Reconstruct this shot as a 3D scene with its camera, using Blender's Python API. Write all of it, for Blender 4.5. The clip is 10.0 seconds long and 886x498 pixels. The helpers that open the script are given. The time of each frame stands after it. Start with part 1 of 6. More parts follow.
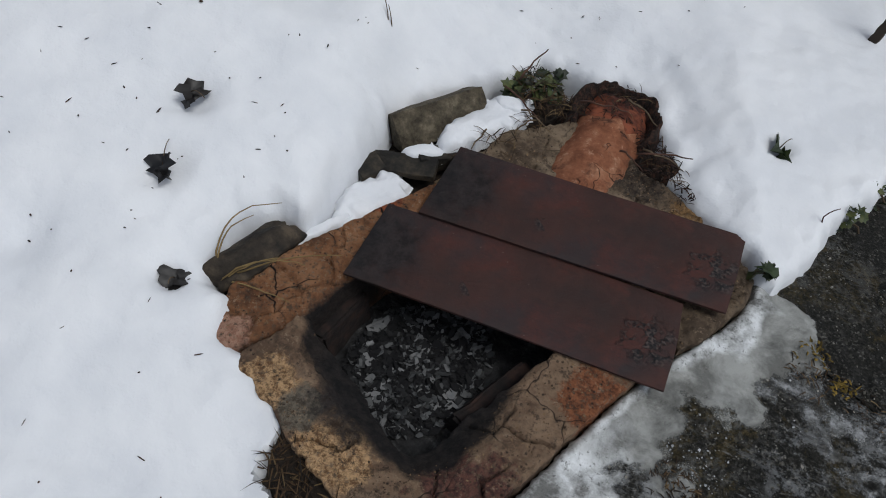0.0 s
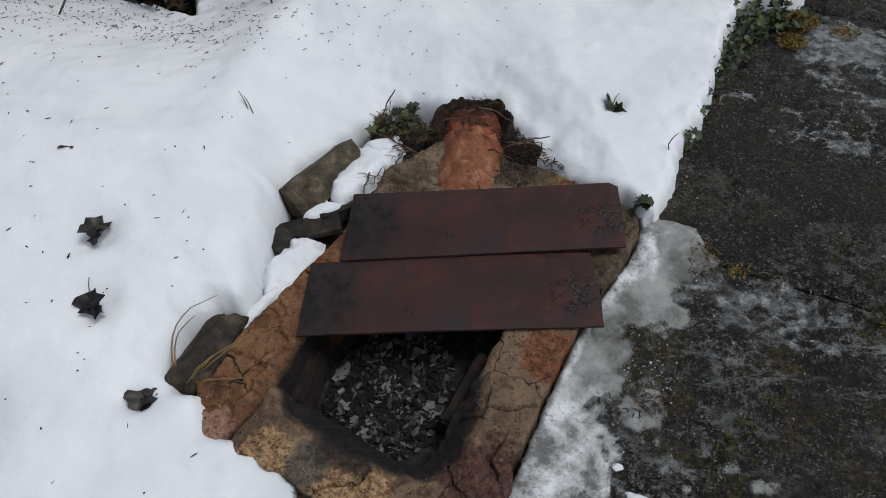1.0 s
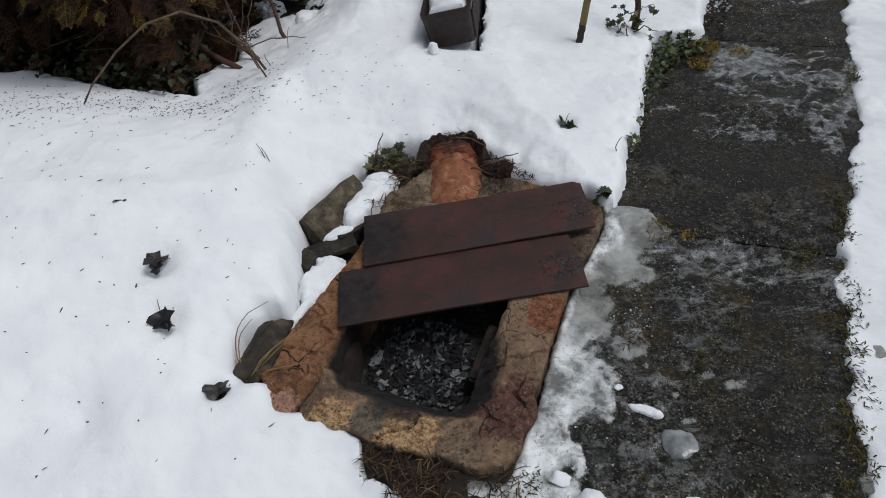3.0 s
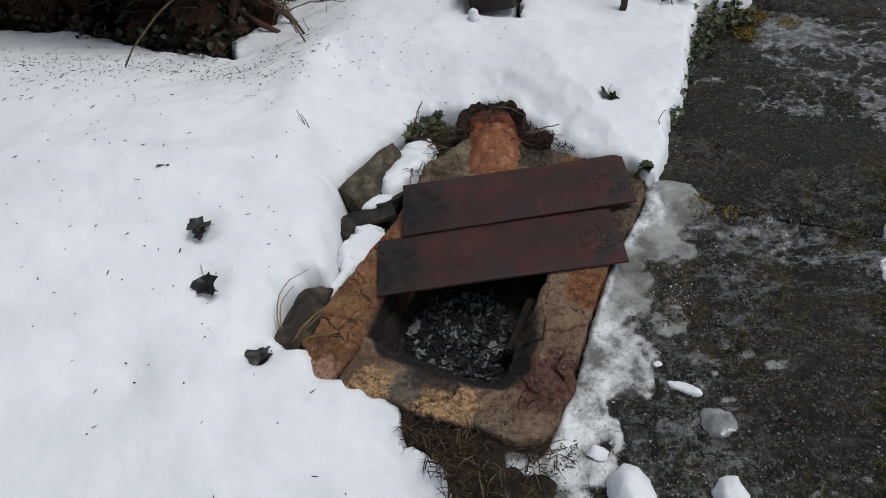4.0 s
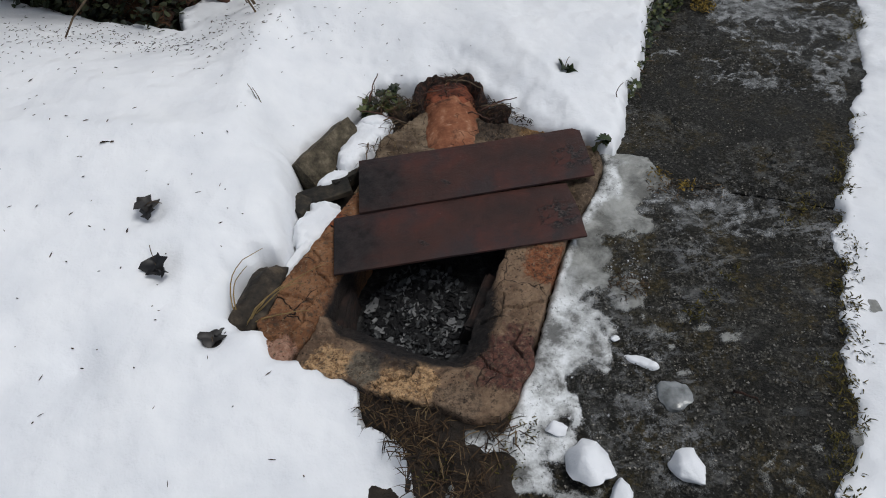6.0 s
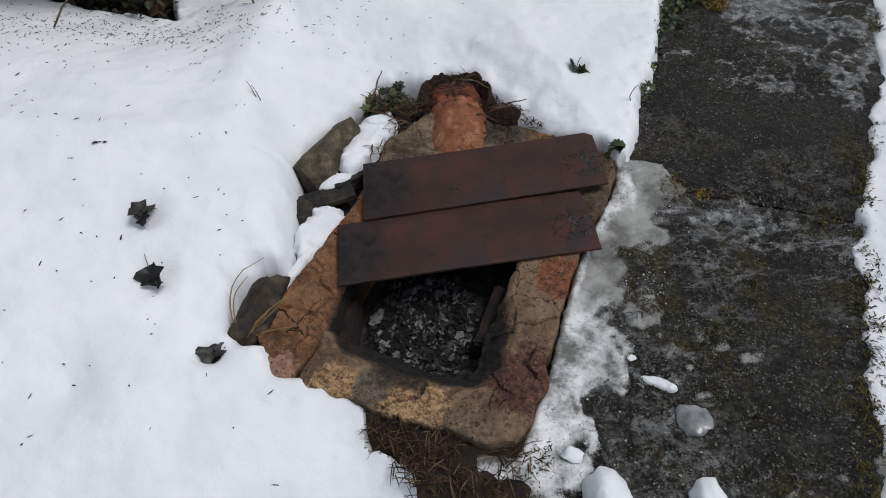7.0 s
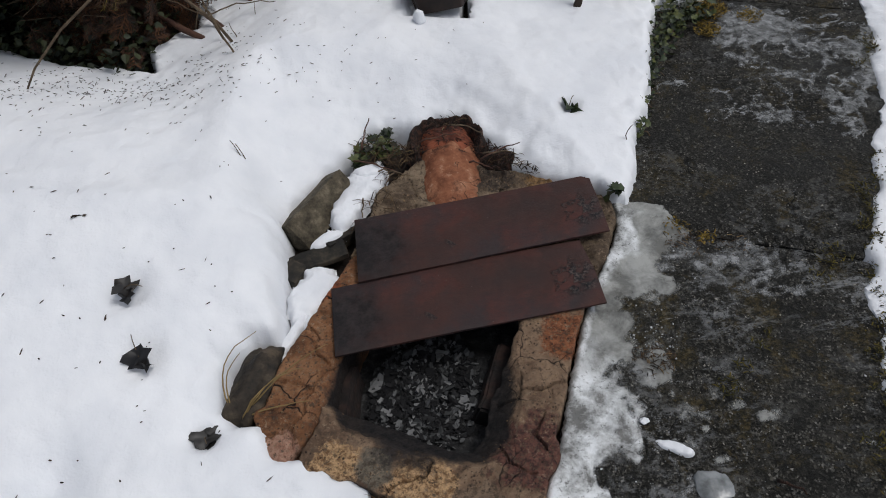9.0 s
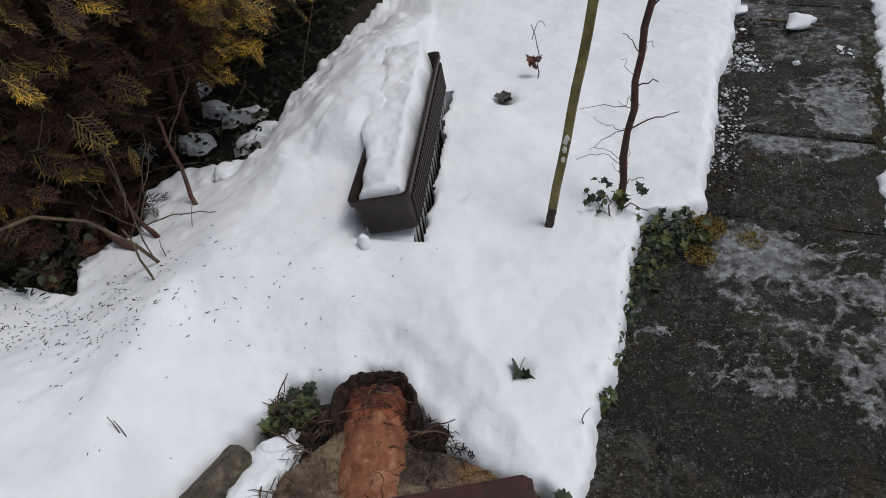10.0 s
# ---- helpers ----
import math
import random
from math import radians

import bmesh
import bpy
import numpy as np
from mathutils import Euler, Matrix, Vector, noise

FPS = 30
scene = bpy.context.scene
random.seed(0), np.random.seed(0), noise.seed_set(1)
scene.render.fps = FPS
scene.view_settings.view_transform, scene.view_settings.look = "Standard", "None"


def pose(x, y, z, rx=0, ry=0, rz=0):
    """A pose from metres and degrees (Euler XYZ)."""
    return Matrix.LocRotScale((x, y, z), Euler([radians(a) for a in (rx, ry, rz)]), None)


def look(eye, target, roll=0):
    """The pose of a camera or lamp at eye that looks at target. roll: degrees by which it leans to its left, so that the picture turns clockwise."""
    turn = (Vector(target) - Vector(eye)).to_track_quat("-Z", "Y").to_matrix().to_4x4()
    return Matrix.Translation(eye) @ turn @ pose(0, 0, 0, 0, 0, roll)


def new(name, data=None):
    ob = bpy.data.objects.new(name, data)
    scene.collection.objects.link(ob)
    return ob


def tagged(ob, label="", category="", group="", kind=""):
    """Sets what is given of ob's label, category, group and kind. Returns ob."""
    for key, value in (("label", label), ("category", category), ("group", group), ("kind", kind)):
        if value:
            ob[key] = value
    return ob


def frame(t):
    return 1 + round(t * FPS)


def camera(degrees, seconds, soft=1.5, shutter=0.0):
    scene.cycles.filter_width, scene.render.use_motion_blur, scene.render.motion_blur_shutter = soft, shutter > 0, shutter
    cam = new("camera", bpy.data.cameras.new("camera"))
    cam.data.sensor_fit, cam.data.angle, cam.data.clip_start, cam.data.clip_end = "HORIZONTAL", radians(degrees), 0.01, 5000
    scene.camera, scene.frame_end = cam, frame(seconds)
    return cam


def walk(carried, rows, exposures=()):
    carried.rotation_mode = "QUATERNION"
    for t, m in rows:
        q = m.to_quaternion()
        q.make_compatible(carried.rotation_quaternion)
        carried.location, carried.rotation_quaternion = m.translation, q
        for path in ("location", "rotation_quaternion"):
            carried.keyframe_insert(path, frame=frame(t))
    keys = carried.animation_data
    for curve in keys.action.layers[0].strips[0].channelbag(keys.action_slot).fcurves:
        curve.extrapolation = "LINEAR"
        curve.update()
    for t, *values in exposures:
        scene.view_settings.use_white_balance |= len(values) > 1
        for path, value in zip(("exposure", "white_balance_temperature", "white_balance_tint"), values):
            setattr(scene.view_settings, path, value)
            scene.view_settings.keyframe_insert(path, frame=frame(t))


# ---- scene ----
from mathutils import geometry as geo

cam = camera(62.4, 10.0, soft=1.0)
PATH = [
    (0, (0.121, 0.011, 1.35), (-0.297, 1.144, -0.245), 5.8),
    (0.5, (0.135, -0.097, 1.385), (-0.257, 1.118, -0.154), -5.1),
    (1, (0.08, -0.178, 1.412), (-0.072, 1.157, -0.07), -4.4),
    (1.5, (-0.109, -0.265, 1.462), (0.085, 1.115, 0.027), -2.2),
    (2, (-0.111, -0.462, 1.444), (-0.077, 0.927, 0.005), -7.1),
    (3.3, (-0.052, -0.616, 1.518), (-0.065, 0.9, 0.213), -7.1),
    (3.5, (-0.102, -0.623, 1.51), (-0.118, 0.87, 0.18), -6.8),
    (4, (-0.103, -0.59, 1.528), (-0.188, 0.847, 0.139), -8.0),
    (4.5, (-0.104, -0.589, 1.514), (-0.115, 0.829, 0.104), -5.8),
    (5, (-0.059, -0.599, 1.518), (-0.068, 0.803, 0.091), -8.5),
    (5.2, (-0.103, -0.558, 1.556), (-0.066, 0.811, 0.098), -7.0),
    (6.3, (-0.09, -0.564, 1.506), (-0.083, 0.815, 0.058), -5.7),
    (6.5, (-0.094, -0.531, 1.515), (-0.042, 0.833, 0.053), -4.0),
    (7, (-0.141, -0.448, 1.512), (-0.099, 0.892, 0.027), -4.3),
    (7.5, (-0.159, -0.392, 1.518), (-0.144, 0.976, 0.059), -5.3),
    (8, (-0.154, -0.384, 1.507), (-0.141, 0.947, 0.014), -5.7),
    (8.5, (-0.137, -0.366, 1.539), (-0.043, 1.004, 0.085), -4.3),
    (9, (-0.134, -0.289, 1.556), (-0.071, 1.057, 0.078), -6.4),
    (9.5, (0.144, -0.048, 1.583), (0.208, 1.344, 0.148), -10.4),
    (9.6, (0.195, 0.04, 1.611), (0.251, 1.433, 0.176), -10.3),
    (9.8, (0.224, 0.168, 1.642), (0.202, 1.634, 0.283), -5.7),
    (10, (0.287, 0.3, 1.654), (0.236, 1.814, 0.348), -7.9),
]
walk(cam, [(t, look(eye, target, roll)) for t, eye, target, roll in PATH], [(0, -0.40, 6300, 7), (1.0, -0.33, 6300, 7), (1.5, -0.06, 6400, 8), (2.0, -0.10, 6400, 8), (3.5, -0.27, 6400, 7), (5, -0.27, 6400, 7), (6.5, -0.21, 6450, 8), (8.0, -0.24, 6450, 9), (8.8, -0.24, 6450, 9), (9.5, -0.33, 6450, 9), (10, -0.31, 6450, 9)])

# ---------------------------------------------------------------- light
SUN_ELEV, SUN_TURN = 66.0, 100.0
world = bpy.data.worlds.new("overcast_sky")
scene.world = world
world.use_nodes = True
wn = world.node_tree.nodes
sky = wn.new("ShaderNodeTexSky")
sky.sky_type = "NISHITA"
sky.sun_disc = False
sky.sun_elevation = radians(SUN_ELEV)
sky.sun_rotation = radians(SUN_TURN)
sky.air_density, sky.dust_density, sky.ozone_density = 0.8, 2.6, 1.0
wn["Background"].inputs["Strength"].default_value = 0.14
haze = wn.new("ShaderNodeHueSaturation")
haze.inputs["Saturation"].default_value = 0.45
world.node_tree.links.new(sky.outputs["Color"], haze.inputs["Color"])
world.node_tree.links.new(haze.outputs["Color"], wn["Background"].inputs["Color"])
lamp = bpy.data.lights.new("sun", "SUN")
lamp.energy, lamp.angle, lamp.color = 1.3, radians(20), (1.0, 0.975, 0.95)
sun = new("sun", lamp)
az = radians(SUN_TURN)
sun.matrix_world = look((0, 0, 0), (-math.sin(az) * math.cos(radians(SUN_ELEV)), -math.cos(az) * math.cos(radians(SUN_ELEV)), -math.sin(radians(SUN_ELEV))))

# ---------------------------------------------------------------- number helpers
_lattice = np.random.RandomState(7).rand(256, 256)


def vnoise(x, y, seed=0):
    """Smooth value noise of plan coordinates, 0 to 1."""
    x, y = np.asarray(x, float) + seed * 17.31, np.asarray(y, float) + seed * 9.77
    i, j = np.floor(x).astype(int), np.floor(y).astype(int)
    fx, fy = x - i, y - j
    fx, fy = fx * fx * (3 - 2 * fx), fy * fy * (3 - 2 * fy)
    g = lambda a, b: _lattice[a % 256, b % 256]
    return (g(i, j) * (1 - fx) + g(i + 1, j) * fx) * (1 - fy) + (g(i, j + 1) * (1 - fx) + g(i + 1, j + 1) * fx) * fy


def fbm(x, y, size, octaves=3, seed=0):
    """Layered noise about 0, between -1 and 1; size is the largest lump in metres."""
    total, amp, norm = 0.0, 1.0, 0.0
    for k in range(octaves):
        total = total + amp * (vnoise(x / size * 2**k, y / size * 2**k, seed + k * 3) * 2 - 1)
        norm += amp
        amp *= 0.5
    return total / norm


def step(a, b, v):
    s = np.clip((np.asarray(v, float) - a) / (b - a), 0, 1)
    return s * s * (3 - 2 * s)


def sd_poly(x, y, poly):
    """Distance to an outline, negative inside it."""
    x, y = np.asarray(x, float), np.asarray(y, float)
    best, inside = np.full(x.shape, 1e9), np.zeros(x.shape, bool)
    for (ax, ay), (bx, by) in zip(poly, poly[1:] + poly[:1]):
        dx, dy = bx - ax, by - ay
        s = np.clip(((x - ax) * dx + (y - ay) * dy) / (dx * dx + dy * dy + 1e-12), 0, 1)
        best = np.minimum(best, (x - ax - s * dx) ** 2 + (y - ay - s * dy) ** 2)
        if ay != by:
            inside ^= ((ay > y) != (by > y)) & (x < (bx - ax) * (y - ay) / (by - ay) + ax)
    return np.where(inside, -1, 1) * np.sqrt(best)


# ---------------------------------------------------------------- object helpers
BASE = {}


def mesh_of(name, bm, mat, loc=(0, 0, 0), smooth=True):
    me = bpy.data.meshes.new(name)
    for e in bm.edges:
        e.smooth = e.calc_face_angle(0.0) < 0.85
    bm.to_mesh(me)
    bm.free()
    me.transform(Matrix.Translation(-Vector(loc)))
    me.materials.append(mat)
    me.polygons.foreach_set("use_smooth", [smooth] * len(me.polygons))
    return me


def thing(name, loc, label, category, group="", kind=""):
    """An empty at the base of a thing made of parts."""
    ob = new(name)
    ob.location = loc
    ob.empty_display_size = 0.02
    BASE[ob.name] = Vector(loc)
    return tagged(ob, label, category, group, kind)


def solid(name, bm, mat, loc, label="", category="", group="", kind="", smooth=True):
    """A thing of one mesh, built in world coordinates, standing at loc."""
    ob = new(name, mesh_of(name, bm, mat, loc, smooth))
    ob.location = loc
    BASE[ob.name] = Vector(loc)
    return tagged(ob, label, category, group, kind)


def part(name, bm, mat, parent, label="", kind="", smooth=True):
    """One mesh, built in world coordinates, as a part of a thing."""
    ob = new(name, mesh_of(name, bm, mat, BASE[parent.name], smooth))
    ob.parent = parent
    BASE[ob.name] = BASE[parent.name]
    return tagged(ob, label, kind=kind)


def piece(name, me, parent, m, label=""):
    """A piece that shares its mesh; m is its pose in the world."""
    ob = new(name, me)
    ob.parent = parent
    ob.matrix_local = Matrix.Translation(-BASE[parent.name]) @ m
    return tagged(ob, label)


def quads(verts, faces):
    """A bmesh from arrays."""
    me = bpy.data.meshes.new("tmp")
    me.from_pydata(np.asarray(verts).tolist(), [], np.asarray(faces).tolist())
    bm = bmesh.new()
    bm.from_mesh(me)
    bpy.data.meshes.remove(me)
    return bm


def sheet(xs, ys, z, keep=None):
    """A height field over grid lines; keep: per-vertex flags, faces with none kept are left out."""
    X, Y = np.meshgrid(xs, ys, indexing="ij")
    v = np.stack([X, Y, z], -1).reshape(-1, 3)
    idx = np.arange(X.size).reshape(X.shape)
    f = np.stack([idx[:-1, :-1], idx[1:, :-1], idx[1:, 1:], idx[:-1, 1:]], -1).reshape(-1, 4)
    if keep is not None:
        f = f[keep.ravel()[f].any(1)]
        used, inv = np.unique(f, return_inverse=True)
        v, f = v[used], inv.reshape(-1, 4)
    return quads(v, f)


def tube(bm, pts, r0, r1, sides=6, wob=0.0, rng=random):
    """A tapered, closed tube along points."""
    pts = [Vector(p) for p in pts]
    rings, n = [], len(pts)
    for i, p in enumerate(pts):
        d = (pts[min(i + 1, n - 1)] - pts[max(i - 1, 0)]).normalized()
        a = d.orthogonal().normalized()
        b = d.cross(a)
        r = (r0 + (r1 - r0) * i / max(n - 1, 1)) * (1 + rng.uniform(-wob, wob))
        rings.append([bm.verts.new(p + r * (math.cos(2 * math.pi * k / sides) * a + math.sin(2 * math.pi * k / sides) * b)) for k in range(sides)])
    for u, w in zip(rings, rings[1:]):
        off = min(range(sides), key=lambda s: sum((u[k].co - w[(k + s) % sides].co).length for k in range(sides)))
        for k in range(sides):
            bm.faces.new((u[k], u[(k + 1) % sides], w[(k + 1 + off) % sides], w[(k + off) % sides]))
    bm.faces.new(rings[0][::-1])
    bm.faces.new(rings[-1])
    return bm


def bend(a, b, sag, n=6, jit=0.0, rng=random):
    """Points from a to b, bowed by the vector sag."""
    a, b, sag = Vector(a), Vector(b), Vector(sag)
    return [a.lerp(b, s / n) + sag * (4 * s / n * (1 - s / n)) + (Vector((rng.uniform(-jit, jit), rng.uniform(-jit, jit), rng.uniform(-jit, jit))) if 0 < s < n else Vector()) for s in range(n + 1)]


def block(bm, poly, top, bottom, spacing=0.012, rough_edge=0.004, round_r=0.012, seed=1):
    """A slab with an uneven outline: top(x, y) gives the upper face, the sides go down to bottom."""
    from_rng = random.Random(seed)
    ring = []
    for (ax, ay), (bx, by) in zip(poly, poly[1:] + poly[:1]):
        n = max(1, int(math.hypot(bx - ax, by - ay) / spacing))
        for k in range(n):
            x, y = ax + (bx - ax) * k / n, ay + (by - ay) * k / n
            j = rough_edge
            ring.append((x + j * float(fbm(x, y, 0.06, 4, seed)), y + j * float(fbm(x, y, 0.06, 4, seed + 5))))
    xs, ys = [p[0] for p in ring], [p[1] for p in ring]
    gx, gy = np.meshgrid(np.arange(min(xs), max(xs), spacing), np.arange(min(ys), max(ys), spacing), indexing="ij")
    gx, gy = gx.ravel(), gy.ravel()
    d = sd_poly(gx, gy, ring)
    ok = d < -spacing * 0.6
    inner = [(gx[i] + from_rng.uniform(-0.2, 0.2) * spacing, gy[i] + from_rng.uniform(-0.2, 0.2) * spacing) for i in np.nonzero(ok)[0]]
    from_ring = [Vector(p) for p in ring] + [Vector(p) for p in inner]
    co, _, faces, *_ = geo.delaunay_2d_cdt(from_ring, [], [list(range(len(ring)))], 1, 1e-6)
    px, py = np.array([c.x for c in co]), np.array([c.y for c in co])
    depth = np.clip(-sd_poly(px, py, ring), 0, None)
    e = 1 - np.clip(depth / round_r, 0, 1)
    pz = top(px, py) - round_r * (1 - np.sqrt(np.clip(1 - e * e, 0, 1)))
    vs = [bm.verts.new((x, y, z)) for x, y, z in zip(px, py, pz)]
    for f in faces:
        bm.faces.new([vs[i] for i in f])
    rim = [e for e in bm.edges if e.is_boundary]
    for v in [g for g in bmesh.ops.extrude_edge_only(bm, edges=rim)["geom"] if isinstance(g, bmesh.types.BMVert)]:
        v.co.z = bottom
    bmesh.ops.recalc_face_normals(bm, faces=bm.faces)
    return bm


def rock(seed, size, rough=0.12, sub=3, flat=0.0):
    """An uneven stone about the origin, sizes in metres."""
    bm = bmesh.new()
    bmesh.ops.create_icosphere(bm, subdivisions=sub, radius=1)
    for v in bm.verts:
        c = v.co.copy()
        k = 1 + rough * noise.noise(c * 1.3 + Vector((seed * 3.1, 0, 0))) * 2 + rough * 0.5 * noise.noise(c * 4 + Vector((0, seed, 0)))
        c = Vector([math.copysign(abs(a) ** (1 - flat), a) for a in c]) if flat else c
        v.co = Vector((c.x * size[0] * k, c.y * size[1] * k, c.z * size[2] * k))
    return bm


def moved(bm, m):
    bm.transform(m)
    return bm


# ---------------------------------------------------------------- materials
class Mat:
    """A principled material with short ways to add procedural nodes."""

    def __init__(self, name, rough=0.85, metal=0.0, spec=0.5):
        self.m = bpy.data.materials.new(name)
        self.m.use_nodes = True
        self.t = self.m.node_tree
        self.b = self.t.nodes["Principled BSDF"]
        self.b.inputs["Roughness"].default_value = rough
        self.b.inputs["Metallic"].default_value = metal
        self.b.inputs["Specular IOR Level"].default_value = spec
        self.co = self.t.nodes.new("ShaderNodeTexCoord").outputs["Object"]

    def put(self, socket, value):
        if isinstance(value, bpy.types.NodeSocket):
            self.t.links.new(value, socket)
        else:
            socket.default_value = value

    def clear(self, *stops):
        """Thin ice lets the slab show: opacity by the layer's height."""
        s = self.t.nodes.new("ShaderNodeSeparateXYZ")
        self.put(s.inputs[0], self.co)
        z = self.math("ADD", s.outputs["Z"], self.math("MULTIPLY", self.math("SUBTRACT", self.noise(36, 9, 0.8), 0.5), 0.013))
        self.put(self.b.inputs["Alpha"], self.ramp(z, *stops))
        return self

    def noise(self, scale, detail=4, rough=0.55, vec=None, warp=0.0):
        n = self.t.nodes.new("ShaderNodeTexNoise")
        n.inputs["Scale"].default_value, n.inputs["Detail"].default_value = scale, detail
        n.inputs["Roughness"].default_value, n.inputs["Distortion"].default_value = rough, warp
        self.put(n.inputs["Vector"], vec or self.co)
        return n.outputs["Fac"]

    def cells(self, scale, feature="F1", out="Distance", vec=None):
        n = self.t.nodes.new("ShaderNodeTexVoronoi")
        n.feature = feature
        n.inputs["Scale"].default_value = scale
        self.put(n.inputs["Vector"], vec or self.co)
        return n.outputs[out]

    def stretch(self, scale, turn=0.0):
        n = self.t.nodes.new("ShaderNodeMapping")
        n.inputs["Scale"].default_value = scale
        n.inputs["Rotation"].default_value = (0, 0, radians(turn))
        self.put(n.inputs["Vector"], self.co)
        return n.outputs["Vector"]

    def warped(self, amount, scale):
        n = self.t.nodes.new("ShaderNodeTexNoise")
        n.inputs["Scale"].default_value = scale
        self.put(n.inputs["Vector"], self.co)
        s = self.t.nodes.new("ShaderNodeVectorMath")
        s.operation = "MULTIPLY_ADD"
        self.put(s.inputs[0], n.outputs["Color"])
        s.inputs[1].default_value = (amount,) * 3
        self.put(s.inputs[2], self.co)
        return s.outputs[0]

    def far(self, centre):
        n = self.t.nodes.new("ShaderNodeVectorMath")
        n.operation = "DISTANCE"
        self.put(n.inputs[0], self.co)
        n.inputs[1].default_value = centre
        return n.outputs["Value"]

    def math(self, op, a, b=0.0):
        n = self.t.nodes.new("ShaderNodeMath")
        n.operation = op
        self.put(n.inputs[0], a)
        self.put(n.inputs[1], b)
        return n.outputs[0]

    def ramp(self, fac, *stops):
        n = self.t.nodes.new("ShaderNodeValToRGB")
        el = n.color_ramp.elements
        el.remove(el[1])
        el[0].position = stops[0][0]
        for i, (p, c) in enumerate(stops):
            e = el.new(p) if i else el[0]
            e.color = (c, c, c, 1) if isinstance(c, (int, float)) else (*c, 1)
        self.put(n.inputs["Fac"], fac)
        return n.outputs["Color"]

    def mix(self, fac, a, b, mode="MIX"):
        n = self.t.nodes.new("ShaderNodeMix")
        n.data_type, n.blend_type = "RGBA", mode
        self.put(n.inputs[0], fac)
        for s, v in ((n.inputs[6], a), (n.inputs[7], b)):
            self.put(s, (*v, 1) if isinstance(v, tuple) else v)
        return n.outputs[2]

    def rand(self, island=False):
        n = self.t.nodes.new("ShaderNodeNewGeometry" if island else "ShaderNodeObjectInfo")
        return n.outputs["Random Per Island" if island else "Random"]

    def bump(self, height, strength=0.5, dist=0.01):
        n = self.t.nodes.new("ShaderNodeBump")
        n.inputs["Strength"].default_value, n.inputs["Distance"].default_value = strength, dist
        self.put(n.inputs["Height"], height)
        if self.b.inputs["Normal"].is_linked:
            self.put(n.inputs["Normal"], self.b.inputs["Normal"].links[0].from_socket)
        self.put(self.b.inputs["Normal"], n.outputs["Normal"])
        return self

    def colour(self, c):
        self.put(self.b.inputs["Base Color"], (*c, 1) if isinstance(c, tuple) else c)
        return self

    def gloss(self, r):
        self.put(self.b.inputs["Roughness"], r)
        return self


def make_snow():
    k = Mat("snow", 0.7, spec=0.25)
    k.colour(k.ramp(k.noise(5, 5), (0.36, (0.72, 0.74, 0.775)), (0.62, (0.80, 0.815, 0.84))))
    k.bump(k.noise(28, 5), 0.35, 0.012).bump(k.noise(170, 3), 0.3, 0.003)
    return k.m


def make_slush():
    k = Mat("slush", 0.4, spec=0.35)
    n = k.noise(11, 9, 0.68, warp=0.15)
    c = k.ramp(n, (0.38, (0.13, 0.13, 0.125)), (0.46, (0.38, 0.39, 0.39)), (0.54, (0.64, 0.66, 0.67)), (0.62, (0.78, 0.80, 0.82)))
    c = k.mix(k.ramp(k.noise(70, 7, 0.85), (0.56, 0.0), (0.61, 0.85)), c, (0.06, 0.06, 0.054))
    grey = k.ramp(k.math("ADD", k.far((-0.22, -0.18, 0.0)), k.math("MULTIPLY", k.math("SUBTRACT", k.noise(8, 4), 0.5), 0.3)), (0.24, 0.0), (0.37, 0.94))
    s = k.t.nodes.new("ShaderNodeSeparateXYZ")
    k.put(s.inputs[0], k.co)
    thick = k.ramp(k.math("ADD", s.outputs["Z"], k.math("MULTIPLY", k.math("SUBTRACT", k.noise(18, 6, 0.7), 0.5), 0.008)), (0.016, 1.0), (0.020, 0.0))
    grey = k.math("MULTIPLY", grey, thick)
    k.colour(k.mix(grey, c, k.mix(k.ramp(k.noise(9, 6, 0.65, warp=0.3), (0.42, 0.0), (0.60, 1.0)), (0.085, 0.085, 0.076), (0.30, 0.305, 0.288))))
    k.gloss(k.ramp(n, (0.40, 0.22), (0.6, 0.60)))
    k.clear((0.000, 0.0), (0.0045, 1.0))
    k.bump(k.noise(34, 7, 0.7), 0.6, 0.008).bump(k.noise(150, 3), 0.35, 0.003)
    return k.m


